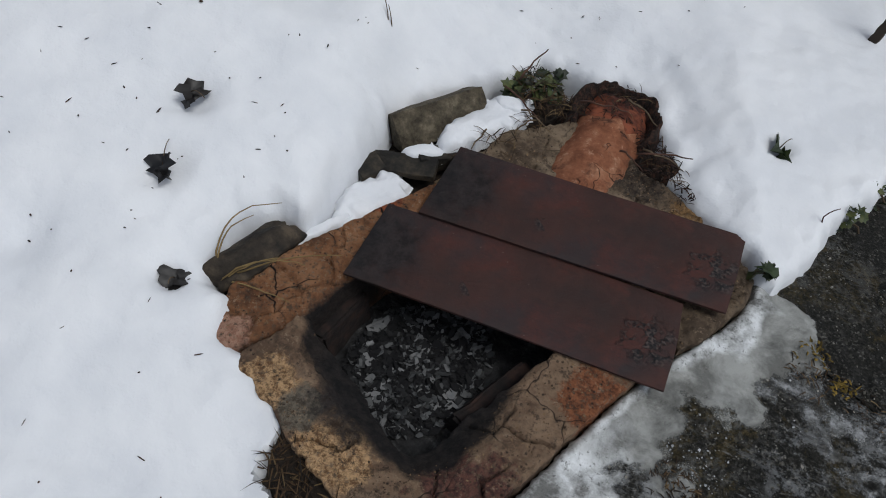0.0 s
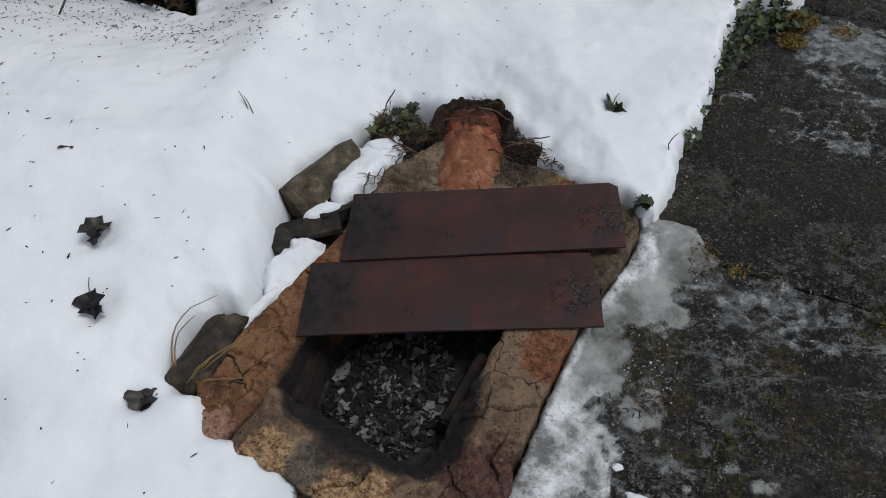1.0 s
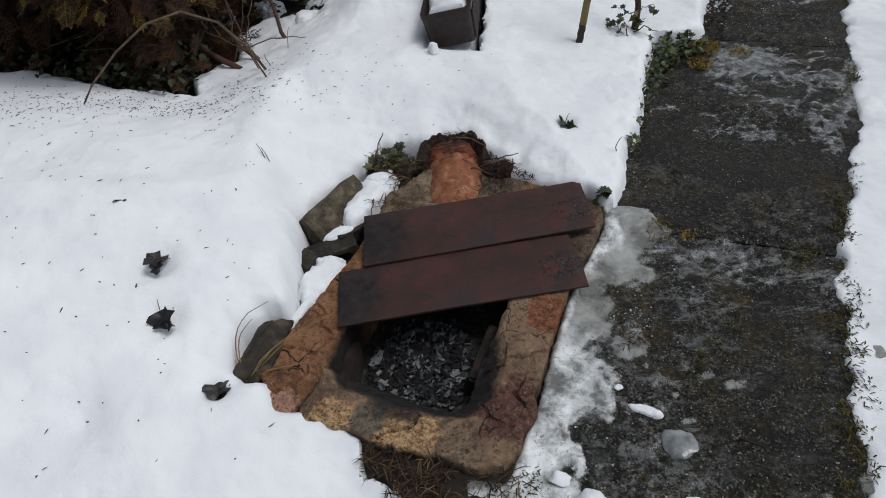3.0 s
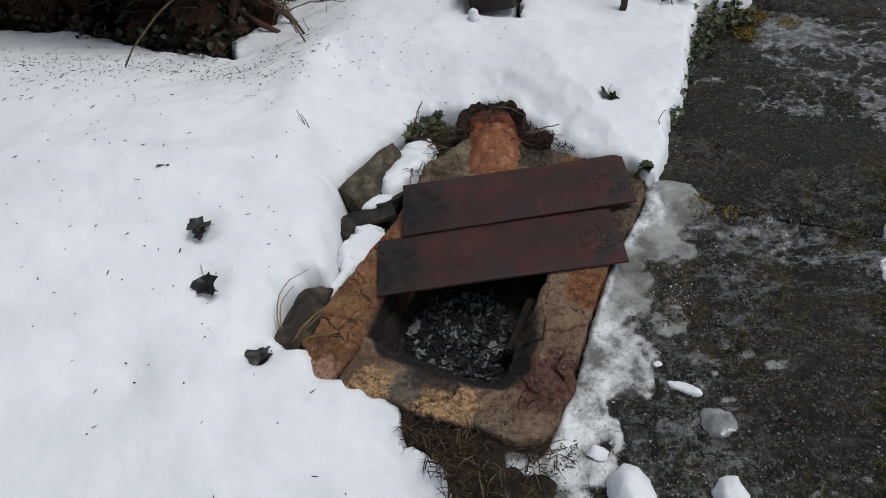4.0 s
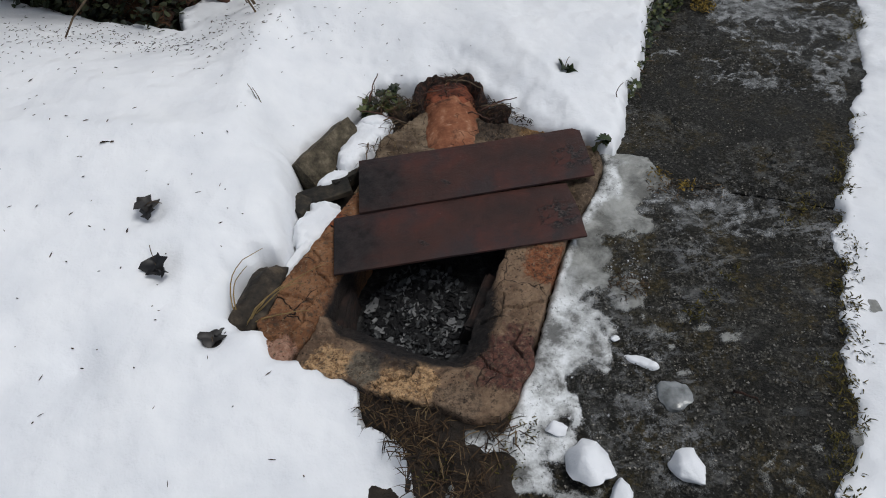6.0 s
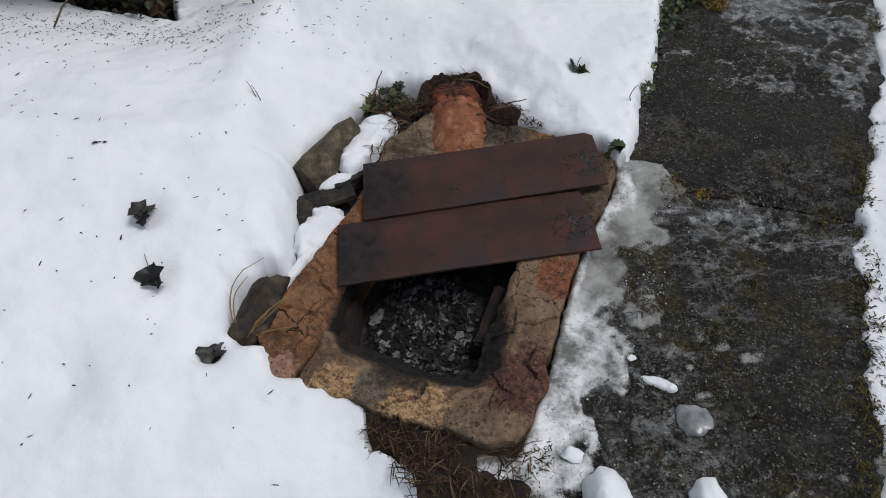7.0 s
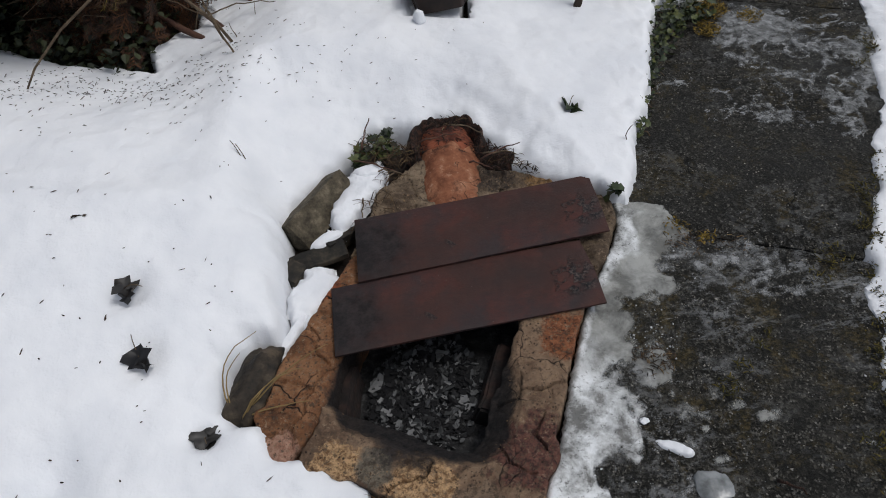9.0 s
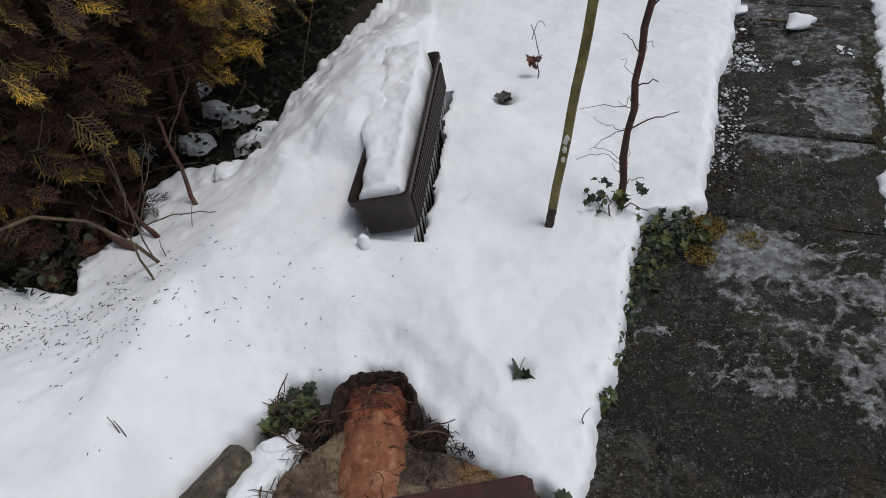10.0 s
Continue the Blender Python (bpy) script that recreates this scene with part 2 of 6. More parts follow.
def make_concrete(name, icy, wet=0.0):
    """Cast slab with aggregate, moss, cracks and thin frost; icy: how much frost has settled on it."""
    k = Mat(name, 0.75, spec=0.18)
    base = k.ramp(k.noise(5, 9, 0.78), (0.42, (0.010, 0.010, 0.009)), (0.5, (0.027, 0.026, 0.022)), (0.58, (0.070, 0.066, 0.056)))
    stone = k.cells(210, out="Color")
    tone = k.math("ADD", k.math("MULTIPLY", stone, 0.7), k.math("MULTIPLY", k.noise(40, 6, 0.8), 0.5))
    base = k.mix(k.ramp(k.noise(16, 8, 0.8), (0.44, 0.15), (0.56, 0.9)), base, k.ramp(tone, (0.30, (0.004, 0.004, 0.003)), (0.60, (0.020, 0.019, 0.016)), (0.78, (0.090, 0.085, 0.072)), (0.92, (0.28, 0.27, 0.245))))
    base = k.mix(k.ramp(k.noise(75, 7, 0.85), (0.50, 0.0), (0.57, 0.9)), base, (0.005, 0.005, 0.004))
    moss = k.ramp(k.noise(6, 9, 0.82, warp=0.5), (0.52, 0.0), (0.58, 0.8))
    base = k.mix(moss, base, k.ramp(k.noise(70, 7, 0.85), (0.43, (0.010, 0.009, 0.004)), (0.5, (0.040, 0.032, 0.012)), (0.59, (0.115, 0.085, 0.036))))
    lines = k.cells(3.4, "DISTANCE_TO_EDGE", vec=k.warped(0.26, 7))
    crack = k.math("MULTIPLY", k.ramp(lines, (0.0, 1.0), (0.004, 1.0), (0.012, 0.0)), k.ramp(k.noise(2.4, 3), (0.47, 0.0), (0.54, 1.0)))
    base = k.mix(crack, base, (0.004, 0.004, 0.003))
    where = k.ramp(k.noise(2.2, 5, 0.65), (0.47, 0.0), (0.60, 1.0))
    frost = k.math("MULTIPLY", k.ramp(k.noise(20, 10, 0.85), (0.50, 0.0), (0.56, 0.85)), where)
    streak = k.ramp(k.noise(6, 9, 0.8, vec=k.stretch((1.0, 3.0, 1.0), 23.6), warp=0.1), (0.55, 0.0), (0.60, 0.8))
    frost = k.math("MAXIMUM", frost, k.math("MULTIPLY", streak, k.ramp(k.noise(1.5, 3), (0.46, 0.15), (0.58, 0.9))))
    speck = k.math("MULTIPLY", k.ramp(k.cells(70), (0.05, 1.0), (0.12, 0.0)), k.ramp(k.noise(14, 4), (0.44, 0.0), (0.54, 0.9)))
    frost = k.math("MAXIMUM", k.math("MULTIPLY", frost, icy), k.math("MULTIPLY", speck, 0.8))
    base = k.mix(0.20 + 0.15 * wet, base, (0.005, 0.005, 0.004))
    k.colour(k.mix(frost, base, (0.30, 0.31, 0.32)))
    k.gloss(k.ramp(k.noise(2.6, 5), (0.40, 0.55), (0.60, 0.9)))
    k.bump(k.noise(60, 8, 0.8), 0.9, 0.008).bump(k.cells(210), 0.5, 0.003).bump(k.math("SUBTRACT", 1.0, crack), 0.5, 0.006)
    return k.m


def make_soil():
    k = Mat("dark_soil", 0.95)
    k.colour(k.ramp(k.noise(22, 7, 0.7), (0.3, (0.009, 0.007, 0.005)), (0.55, (0.026, 0.018, 0.012)), (0.75, (0.062, 0.043, 0.026))))
    k.bump(k.noise(60, 6, 0.7), 0.9, 0.015)
    return k.m


def make_clay(name, lo, mid, hi, crack_amount, centre, reach, spots=()):
    """Fired clay and mortar; soot spreads from the fire hole (centre, reach in metres); spots: (place, radius, dark, light) of other mortar."""
    k = Mat(name, 0.92, spec=0.3)
    base = k.ramp(k.noise(11, 8, 0.7), (0.40, lo), (0.5, mid), (0.60, hi))
    for place, radius, dark, light in spots:
        d = k.math("ADD", k.far(place), k.math("MULTIPLY", k.math("SUBTRACT", k.noise(16, 9, 0.75), 0.5), radius * 2.2))
        base = k.mix(k.ramp(k.math("DIVIDE", d, radius), (0.80, 1.0), (1.0, 0.0)), base, k.ramp(k.noise(70, 7, 0.8), (0.42, dark), (0.56, light)))
    base = k.mix(k.math("MULTIPLY", k.ramp(k.cells(75), (0.12, 0.95), (0.30, 0.0)), k.ramp(k.noise(24, 5, 0.8), (0.46, 0.0), (0.55, 1.0))), base, (0.020, 0.014, 0.011))
    base = k.mix(k.ramp(k.noise(90, 8, 0.85), (0.54, 0.0), (0.585, 0.7)), base, (0.46, 0.34, 0.23))
    base = k.mix(k.ramp(k.noise(45, 9, 0.85), (0.52, 0.0), (0.59, 0.8)), base, (0.030, 0.019, 0.014))
    lines = k.cells(8, "DISTANCE_TO_EDGE", vec=k.warped(0.07, 14))
    line = k.ramp(lines, (0.0, 1.0), (0.006, 1.0), (0.015, 0.0))
    line = k.math("MULTIPLY", line, k.ramp(k.noise(5, 3), (0.49, 0.0), (0.55, crack_amount)))
    base = k.mix(line, base, (0.010, 0.007, 0.006))
    d = k.math("ADD", k.far(centre), k.math("MULTIPLY", k.math("SUBTRACT", k.noise(10, 7, 0.7), 0.5), 0.22))
    soot = k.ramp(k.math("DIVIDE", d, reach), (0.66, 0.95), (0.86, 0.75), (0.96, 0.25), (1.06, 0.0))
    base = k.mix(soot, base, k.ramp(k.noise(60, 6, 0.8), (0.42, (0.008, 0.008, 0.009)), (0.60, (0.036, 0.032, 0.033))))
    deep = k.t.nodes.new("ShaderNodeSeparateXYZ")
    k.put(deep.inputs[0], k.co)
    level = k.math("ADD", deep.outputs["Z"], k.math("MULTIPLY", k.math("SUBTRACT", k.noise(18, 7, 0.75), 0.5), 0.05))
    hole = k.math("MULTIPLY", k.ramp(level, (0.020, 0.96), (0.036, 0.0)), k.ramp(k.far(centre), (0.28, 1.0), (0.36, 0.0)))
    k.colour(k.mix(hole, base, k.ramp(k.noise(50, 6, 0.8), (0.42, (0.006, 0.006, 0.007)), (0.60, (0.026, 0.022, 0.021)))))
    k.bump(k.noise(40, 9, 0.8), 1.0, 0.012).bump(k.math("SUBTRACT", 1.0, line), 0.8, 0.006).bump(k.noise(220, 3), 0.5, 0.003)
    return k.m


def make_steel():
    k = Mat("rusty_steel", 0.6, spec=0.28)
    base = k.ramp(k.noise(4, 7, 0.6, warp=0.2), (0.36, (0.028, 0.015, 0.013)), (0.5, (0.048, 0.020, 0.016)), (0.64, (0.072, 0.024, 0.018)))
    base = k.mix(k.ramp(k.noise(3.2, 4), (0.48, 0.0), (0.58, 0.75)), base, (0.022, 0.019, 0.021))
    base = k.mix(k.ramp(k.noise(7, 8, 0.7, warp=0.15), (0.50, 0.0), (0.66, 0.6)), base, (0.085, 0.024, 0.017))
    base = k.mix(k.ramp(k.noise(12, 8, 0.8, vec=k.stretch((1.0, 5.0, 1.0), -4)), (0.53, 0.0), (0.66, 0.45)), base, (0.018, 0.014, 0.014))
    base = k.mix(k.ramp(k.noise(70, 7, 0.85), (0.56, 0.0), (0.66, 0.5)), base, (0.012, 0.010, 0.011))
    base = k.mix(k.ramp(k.noise(95, 6, 0.85), (0.62, 0.0), (0.70, 0.4)), base, (0.15, 0.115, 0.10))
    base = k.mix(k.ramp(k.cells(30), (0.02, 0.7), (0.05, 0.0)), base, (0.16, 0.13, 0.12))
    where = k.math("MINIMUM", k.far((0.250, 0.0, 0.0)), k.math("ADD", k.far((-0.14, -0.05, 0.0)), 0.045))
    scale = k.math("MULTIPLY", k.ramp(k.math("ADD", where, k.math("MULTIPLY", k.math("SUBTRACT", k.noise(20, 6, 0.7), 0.5), 0.12)), (0.045, 1.0), (0.065, 0.0)), k.ramp(k.noise(22, 6, 0.7, warp=0.5), (0.48, 0.0), (0.51, 1.0)))
    base = k.mix(scale, base, k.ramp(k.noise(120, 4), (0.45, (0.005, 0.005, 0.006)), (0.62, (0.075, 0.055, 0.050))))
    end = k.ramp(k.math("ADD", k.far((-0.36, -0.03, 0.0)), k.math("MULTIPLY", k.noise(14, 7, 0.7), 0.12)), (0.13, 0.9), (0.20, 0.0))
    base = k.mix(end, base, k.ramp(k.noise(40, 7, 0.8), (0.42, (0.004, 0.004, 0.005)), (0.62, (0.024, 0.020, 0.020))))
    k.colour(base)
    k.gloss(k.ramp(k.noise(8, 6, 0.7), (0.35, 0.42), (0.6, 0.72)))
    k.bump(scale, 0.7, 0.004).bump(k.noise(24, 9, 0.8), 0.55, 0.006).bump(k.noise(140, 4), 0.35, 0.002)
    return k.m


def make_simple(name, stops, scale=20, rough=0.85, bump=0.5, dist=0.004, island=0.0, spec=0.4):
    k = Mat(name, rough, spec=spec)
    f = k.noise(scale, 6, 0.65)
    if island:
        f = k.math("ADD", k.math("MULTIPLY", f, 1 - island), k.math("MULTIPLY", k.rand(True), island))
    k.colour(k.ramp(f, *stops))
    k.bump(k.noise(scale * 3, 5), bump, dist)
    return k.m


def make_leaf(name, stops, rough=0.45):
    k = Mat(name, rough)
    f = k.math("ADD", k.math("MULTIPLY", k.noise(40, 4), 0.5), k.math("MULTIPLY", k.rand(), 0.5))
    k.colour(k.ramp(f, *stops))
    k.bump(k.noise(90, 3), 0.3, 0.002)
    return k.m


def make_ice():
    k = Mat("ice", 0.18)
    k.colour(k.ramp(k.noise(30, 5), (0.35, (0.16, 0.17, 0.17)), (0.65, (0.38, 0.40, 0.41))))
    k.b.inputs["Transmission Weight"].default_value = 0.35
    k.bump(k.noise(50, 4), 0.5, 0.004)
    return k.m


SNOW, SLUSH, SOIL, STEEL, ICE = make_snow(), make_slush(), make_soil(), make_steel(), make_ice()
CONCRETE, WET_CONCRETE = make_concrete("frosted_concrete", 0.85), make_concrete("wet_concrete", 0.22, 1.0)
PIT = (-0.16, 0.78, 0.0)

# ---------------------------------------------------------------- plan
UX, UY = 0.400, 0.9165          # along the path; across it is (UY, -UX)


def along(x, y):
    return UX * x + UY * y


def across(x, y):
    return UY * x - UX * y


def plan(u, n, z=0.0):
    return Vector((UX * u + UY * n, UY * u - UX * n, z))


# edge of the melted-out ground round the fire pit
BARE = [(0.594, 1.457), (0.553, 1.308), (0.481, 1.184), (0.441, 1.201), (0.406, 1.243), (0.317, 1.294), (0.205, 1.392),
        (0.142, 1.48), (0.105, 1.56), (0.044, 1.64), (-0.014, 1.66), (-0.087, 1.625), (-0.16, 1.645),
        (-0.252, 1.66), (-0.312, 1.535), (-0.385, 1.470), (-0.492, 1.335), (-0.506, 1.235), (-0.500, 1.19), (-0.512, 1.1), (-0.515, 0.914),
        (-0.526, 0.851), (-0.589, 0.86), (-0.645, 0.786), (-0.646, 0.671), (-0.608, 0.63), (-0.556, 0.622), (-0.518, 0.545),
        (-0.41, 0.505), (-0.33, 0.435), (-0.322, 0.331), (-0.271, 0.318), (-0.222, 0.257), (-0.197, 0.138), (-0.2, -0.5),
        (0.35, -0.5), (0.80, 1.40)]
HOLLOWS = [(-0.875, 0.965, 0.055, 0.036), (-0.83, 0.785, 0.055, 0.032), (-0.685, 0.59, 0.035, 0.06), (0.405, 1.565, 0.03, 0.035),
           (-0.995, 0.516, 0.06, 0.035), (0.53, 3.0, 0.05, 0.06)]
PLANTER_N, PLANTER_F, PLANTER_W = (0.055, 2.12), (0.205, 3.07), 0.205


def planter_coords(x, y):
    dx, dy = PLANTER_F[0] - PLANTER_N[0], PLANTER_F[1] - PLANTER_N[1]
    length = math.hypot(dx, dy)
    dx, dy = dx / length, dy / length
    s = (x - PLANTER_N[0]) * dx + (y - PLANTER_N[1]) * dy
    return s, (x - PLANTER_N[0]) * dy - (y - PLANTER_N[1]) * dx, length


def hedge_foot(u):
    """Where the snow ends under the hedge."""
    return np.interp(u, (1.5, 1.62, 1.76, 1.83, 2.05, 2.20, 2.33, 2.55, 2.75, 3.4, 6.0), (-1.72, -1.84, -1.84, -1.75, -1.87, -1.80, -1.53, -1.63, -1.69, -1.74, -1.95))


def snow_edge(x, y):
    """Distance from the nearest bare ground, negative on it."""
    u, n = along(x, y), across(x, y)
    left = -0.010 + 0.02 * fbm(u, n * 0, 0.35, 2, 4) + 0.135 * step(2.38, 2.50, u) - 0.045 * step(1.75, 2.2, u) * (1 - step(2.38, 2.44, u))
    right = 0.640 + 0.06 * fbm(u, n * 0, 0.3, 4, 9) + 0.03 * fbm(x, y, 0.10, 3, 23) + 0.085 * step(1.2, 2.4, u)
    d = np.where(n < 0.3, np.minimum(left - n, sd_poly(x, y, BARE)), n - right)
    d = d + 0.017 * fbm(x, y, 0.05, 3, 2) + 0.014 * fbm(x, y, 0.15, 2, 6)
    hedge = np.maximum(n - hedge_foot(u), 1.50 - u) + 0.05 * fbm(x, y, 0.16, 4, 19)
    return np.where(n < -1.2, np.minimum(d, hedge), d)


def snow_top(x, y):
    x, y = np.asarray(x, float), np.asarray(y, float)
    u, n = along(x, y), across(x, y)
    z = 0.18 - 0.11 * np.clip(x, -1.4, 0.9) - 0.22 * np.clip(1.25 - y, 0, 1.05)
    z = z - 0.16 * step(-1.20, -1.75, n + 0.08 * fbm(x, y, 0.6, 2, 8)) * step(0.9, 1.5, u)
    s, w, length = planter_coords(x, y)
    z = z + 0.17 * step(-0.70, -0.16, w) * step(-0.02, -0.07, w) * step(0.16, 0.50, s + 0.06 * fbm(x, y, 0.12, 2, 15)) * (1 - step(length, length + 1, s))
    z = z - 0.065 * step(1.85, 1.25, u) * step(-0.45, -0.08, n)
    right = 0.022 + 0.16 * step(0.70, 1.6, n) + 0.018 * fbm(x, y, 0.25, 3, 5)
    z = np.where(n > 0.3, right, z)
    z = z + 0.018 * fbm(x, y, 0.55, 2, 1) + 0.012 * fbm(x, y, 0.16, 4, 3) + 0.0034 * fbm(x, y, 0.04, 2, 7) + 0.055 * step(-1.25, -1.55, n) * step(1.9, 2.3, u) * fbm(x, y, 0.11, 4, 17) + 0.022 * step(-0.75, -0.35, w) * step(0.0, -0.12, w) * step(1.9, 2.3, u) * fbm(x, y, 0.13, 4, 29)
    for hx, hy, r, deep in HOLLOWS:
        z = z - deep * np.exp(-((x - hx) ** 2 + (y - hy) ** 2) / (r * r))
    return z


def snow_height(x, y):
    x, y = np.asarray(x, float), np.asarray(y, float)
    d = snow_edge(x, y)
    n = across(x, y)
    wide = 0.042 + 0.018 * fbm(x, y, 0.2, 2, 11)
    e = 1 - np.clip(d / wide, 0, 1)
    steep = np.sqrt(1 - e * e)
    soft = 1 - np.exp(-np.clip(d, 0, None) / 0.10)
    cliff = step(0.40, 0.06, np.where(n < 0.3, np.abs(n + 0.03), 9.0)) * step(1.1, 1.3, along(x, y))
    cliff = np.maximum(cliff, step(-1.3, -1.5, n))
    cliff = np.where(n > 0.3, 0.05, cliff)
    low = np.where(n > 0.3, 0.0, 0.02)
    top = snow_top(x, y)
    bowl = step(1.12, 1.35, y) * step(-0.66, -0.50, x) * step(-0.06, -0.20, n) * step(2.05, 1.8, y)
    top = top + bowl * (np.minimum(top, 0.066 + 0.010 * fbm(x, y, 0.09, 3, 25) + 0.014 * step(0.060, 0.140, d + 0.02 * fbm(x, y, 0.2, 2, 33)) + 0.26 * np.clip(d, 0, 1)) - top)
    cliff = np.maximum(cliff, 0.75 * bowl)
    top = top + 0.020 * np.exp(-np.clip(d, 0, 1) / 0.07) * fbm(x, y, 0.055, 3, 35)
    z = low + (top - low) * (steep * cliff + (1 - cliff) * (0.50 * steep + 0.50 * soft))
    z = np.where(d > 0, z, low + 6 * d)
    s, w, length = planter_coords(x, y)
    gap = np.maximum(np.abs(w - 0.006) - 0.108 - 0.026 * fbm(x, y, 0.09, 3, 3), np.maximum(-s - 0.006, s - length - 0.01))
    gap = np.where(w < -0.055, np.maximum(gap, 0.08 * step(0.22, 0.42, s) - 0.001), gap)
    gap = np.where((w < -0.055) & (s > 0.45), 1.0, gap)
    e = 1 - np.clip(gap / 0.03, 0, 1)
    return np.where(gap > 0, 0.132 + (z - 0.132) * np.sqrt(1 - e * e), np.minimum(z, np.where(w > 0.082, -0.08, 0.132) + 0.006 * fbm(x, y, 0.05, 2, 27))), d


def on_snow(x, y, up=0.0):
    return float(snow_height(np.array([x]), np.array([y]))[0][0]) + up


def lines(lo, a, b, hi, fine):
    mid = list(np.arange(a, b, fine))
    for end, way in ((hi, 1), (lo, -1)):
        gap, v, out = fine, (b if way > 0 else a - fine), []
        while (v < hi) if way > 0 else (v > lo):
            out.append(v)
            gap = min(gap * 1.13, 6.0)
            v += gap * way
        mid = mid + out if way > 0 else out[::-1] + mid
    return np.array(mid)


# ---------------------------------------------------------------- the large structure
g = lines(-300, -1.5, 2.5, 300, 0.04)
gx, gy = np.meshgrid(g, g, indexing="ij")
tagged(solid("ground", sheet(g, g, -0.035 + 0.012 * fbm(gx, gy, 0.6, 3, 2) - 0.3 * (np.hypot(gx + 0.12, (gy - 0.80) * 0.85) < 0.29)), SOIL, (0, 0, 0)), "dark bare soil under the snow cover", "ground", kind="structure")

xs, ys = lines(-280, -1.35, 2.30, 280, 0.0084), lines(-280, -0.15, 3.7, 280, 0.0084)
X, Y = np.meshgrid(xs, ys, indexing="ij")
Z, D = snow_height(X, Y)
S, W, box_length = planter_coords(X, Y)
D = np.where((W > 0.074) & (W < 0.118 + 0.020 * fbm(X, Y, 0.07, 3, 3)) & (S > 0.01) & (S < box_length), -1.0, D)
tagged(solid("snow_cover", sheet(xs, ys, np.maximum(Z, -0.3), D > -0.02), SNOW, (0, 0, 0)), "old white snow cover with soft melted edges", "snow", kind="structure")

# garden path of cast slabs
path = thing("path", (0.9, 1.2, 0), "narrow garden path of worn wet concrete slabs with frost", "path", kind="structure")
JOINTS = [-3.5, -2.9, -2.3, -1.7, -1.1, -0.5, 0.05, 1.22, 2.53, 3.08, 3.7, 4.3, 4.9, 5.5, 6.2, 6.9, 7.6]
for i, (u0, u1) in enumerate(zip(JOINTS, JOINTS[1:])):
    lift = (0.0, 0.004, -0.003, 0.002)[i % 4]
    wide = 0.78 if u0 > 1 else 0.70
    c = [plan(u0 + 0.002, -0.09), plan(u0 + 0.002, wide), plan(u1 - 0.002, wide), plan(u1 - 0.002, -0.09)]
    bm = block(bmesh.new(), [(p.x, p.y) for p in c], lambda x, y, z=lift * 0.6, k=i: z + 0.0025 * fbm(x, y, 0.2, 3, k), -0.06, 0.03, 0.007, 0.010, i)
    part("slab", bm, WET_CONCRETE if u0 in (1.22, 2.53, 3.08) else CONCRETE, path)

# ---------------------------------------------------------------- fire pit
PITLOC = (-0.08, 0.85, 0.0)
def at_pit(x, y, z=0.045):
    return tuple(a - b for a, b in zip((x, y, z), PITLOC))


HEART = at_pit(-0.17, 0.64, 0.02)
YELLOW = (0.17, 0.090, 0.042), (0.62, 0.40, 0.21)
CLAY_L = make_clay("orange_clay", (0.110, 0.050, 0.025), (0.220, 0.098, 0.044), (0.32, 0.160, 0.080), 1.0, HEART, 0.235,
                   ((at_pit(-0.52, 0.545), 0.05, (0.30, 0.15, 0.10), (0.46, 0.27, 0.19)), (at_pit(-0.40, 1.0), 0.04, (0.20, 0.05, 0.02), (0.34, 0.10, 0.04))))
CLAY_F = make_clay("tan_mortar", (0.125, 0.078, 0.050), (0.215, 0.140, 0.090), (0.31, 0.210, 0.135), 0.8, HEART, 0.205,
                   ((at_pit(-0.395, 0.490), 0.066, *YELLOW), (at_pit(-0.205, 0.425), 0.088, *YELLOW), (at_pit(-0.30, 0.475), 0.05, (0.09, 0.075, 0.055), (0.20, 0.17, 0.13)),
                    (at_pit(0.05, 0.45), 0.11, (0.055, 0.028, 0.024), (0.16, 0.070, 0.052)), (at_pit(0.20, 0.74), 0.075, (0.12, 0.042, 0.020), (0.31, 0.12, 0.055)),
                    (at_pit(-0.09, 0.345), 0.06, (0.085, 0.060, 0.042), (0.26, 0.18, 0.12))))
CLAY_B = make_clay("grey_mortar", (0.095, 0.067, 0.046), (0.175, 0.128, 0.085), (0.27, 0.205, 0.14), 0.5, HEART, 0.30,
                   ((at_pit(0.27, 1.33), 0.07, (0.11, 0.060, 0.025), (0.30, 0.18, 0.08)), (at_pit(0.13, 1.35), 0.07, (0.030, 0.024, 0.020), (0.10, 0.075, 0.055)), (at_pit(-0.33, 1.1), 0.07, (0.14, 0.09, 0.05), (0.34, 0.24, 0.14))))
pit = thing("fire_pit", PITLOC, "low fire pit of cracked sooty clay and mortar walls", "fire pit")
# open cracks in the walls
CRACKS = [((-0.345, 0.80), (-0.385, 0.765), (-0.427, 0.718), (-0.46, 0.654), (-0.466, 0.63), (-0.498, 0.578), (-0.485, 0.535)), ((-0.46, 0.637), (-0.492, 0.593), (-0.568, 0.585)),
          ((-0.44, 0.69), (-0.47, 0.72), (-0.535, 0.745)), ((-0.40, 0.76), (-0.43, 0.80), (-0.425, 0.86), (-0.46, 0.90)), ((-0.0, 0.60), (0.05, 0.595), (0.061, 0.657)), ((0.06, 0.615), (0.121, 0.607), (0.165, 0.618)),
          ((-0.29, 0.405), (-0.255, 0.43), (-0.20, 0.425), (-0.175, 0.46)), ((0.05, 0.40), (0.0, 0.43), (-0.02, 0.48)), ((-0.14, 1.42), (-0.12, 1.34), (-0.14, 1.25)), ((0.16, 1.39), (0.13, 1.31), (0.15, 1.25)), ((0.10, 0.54), (0.06, 0.50), (0.08, 0.45))]


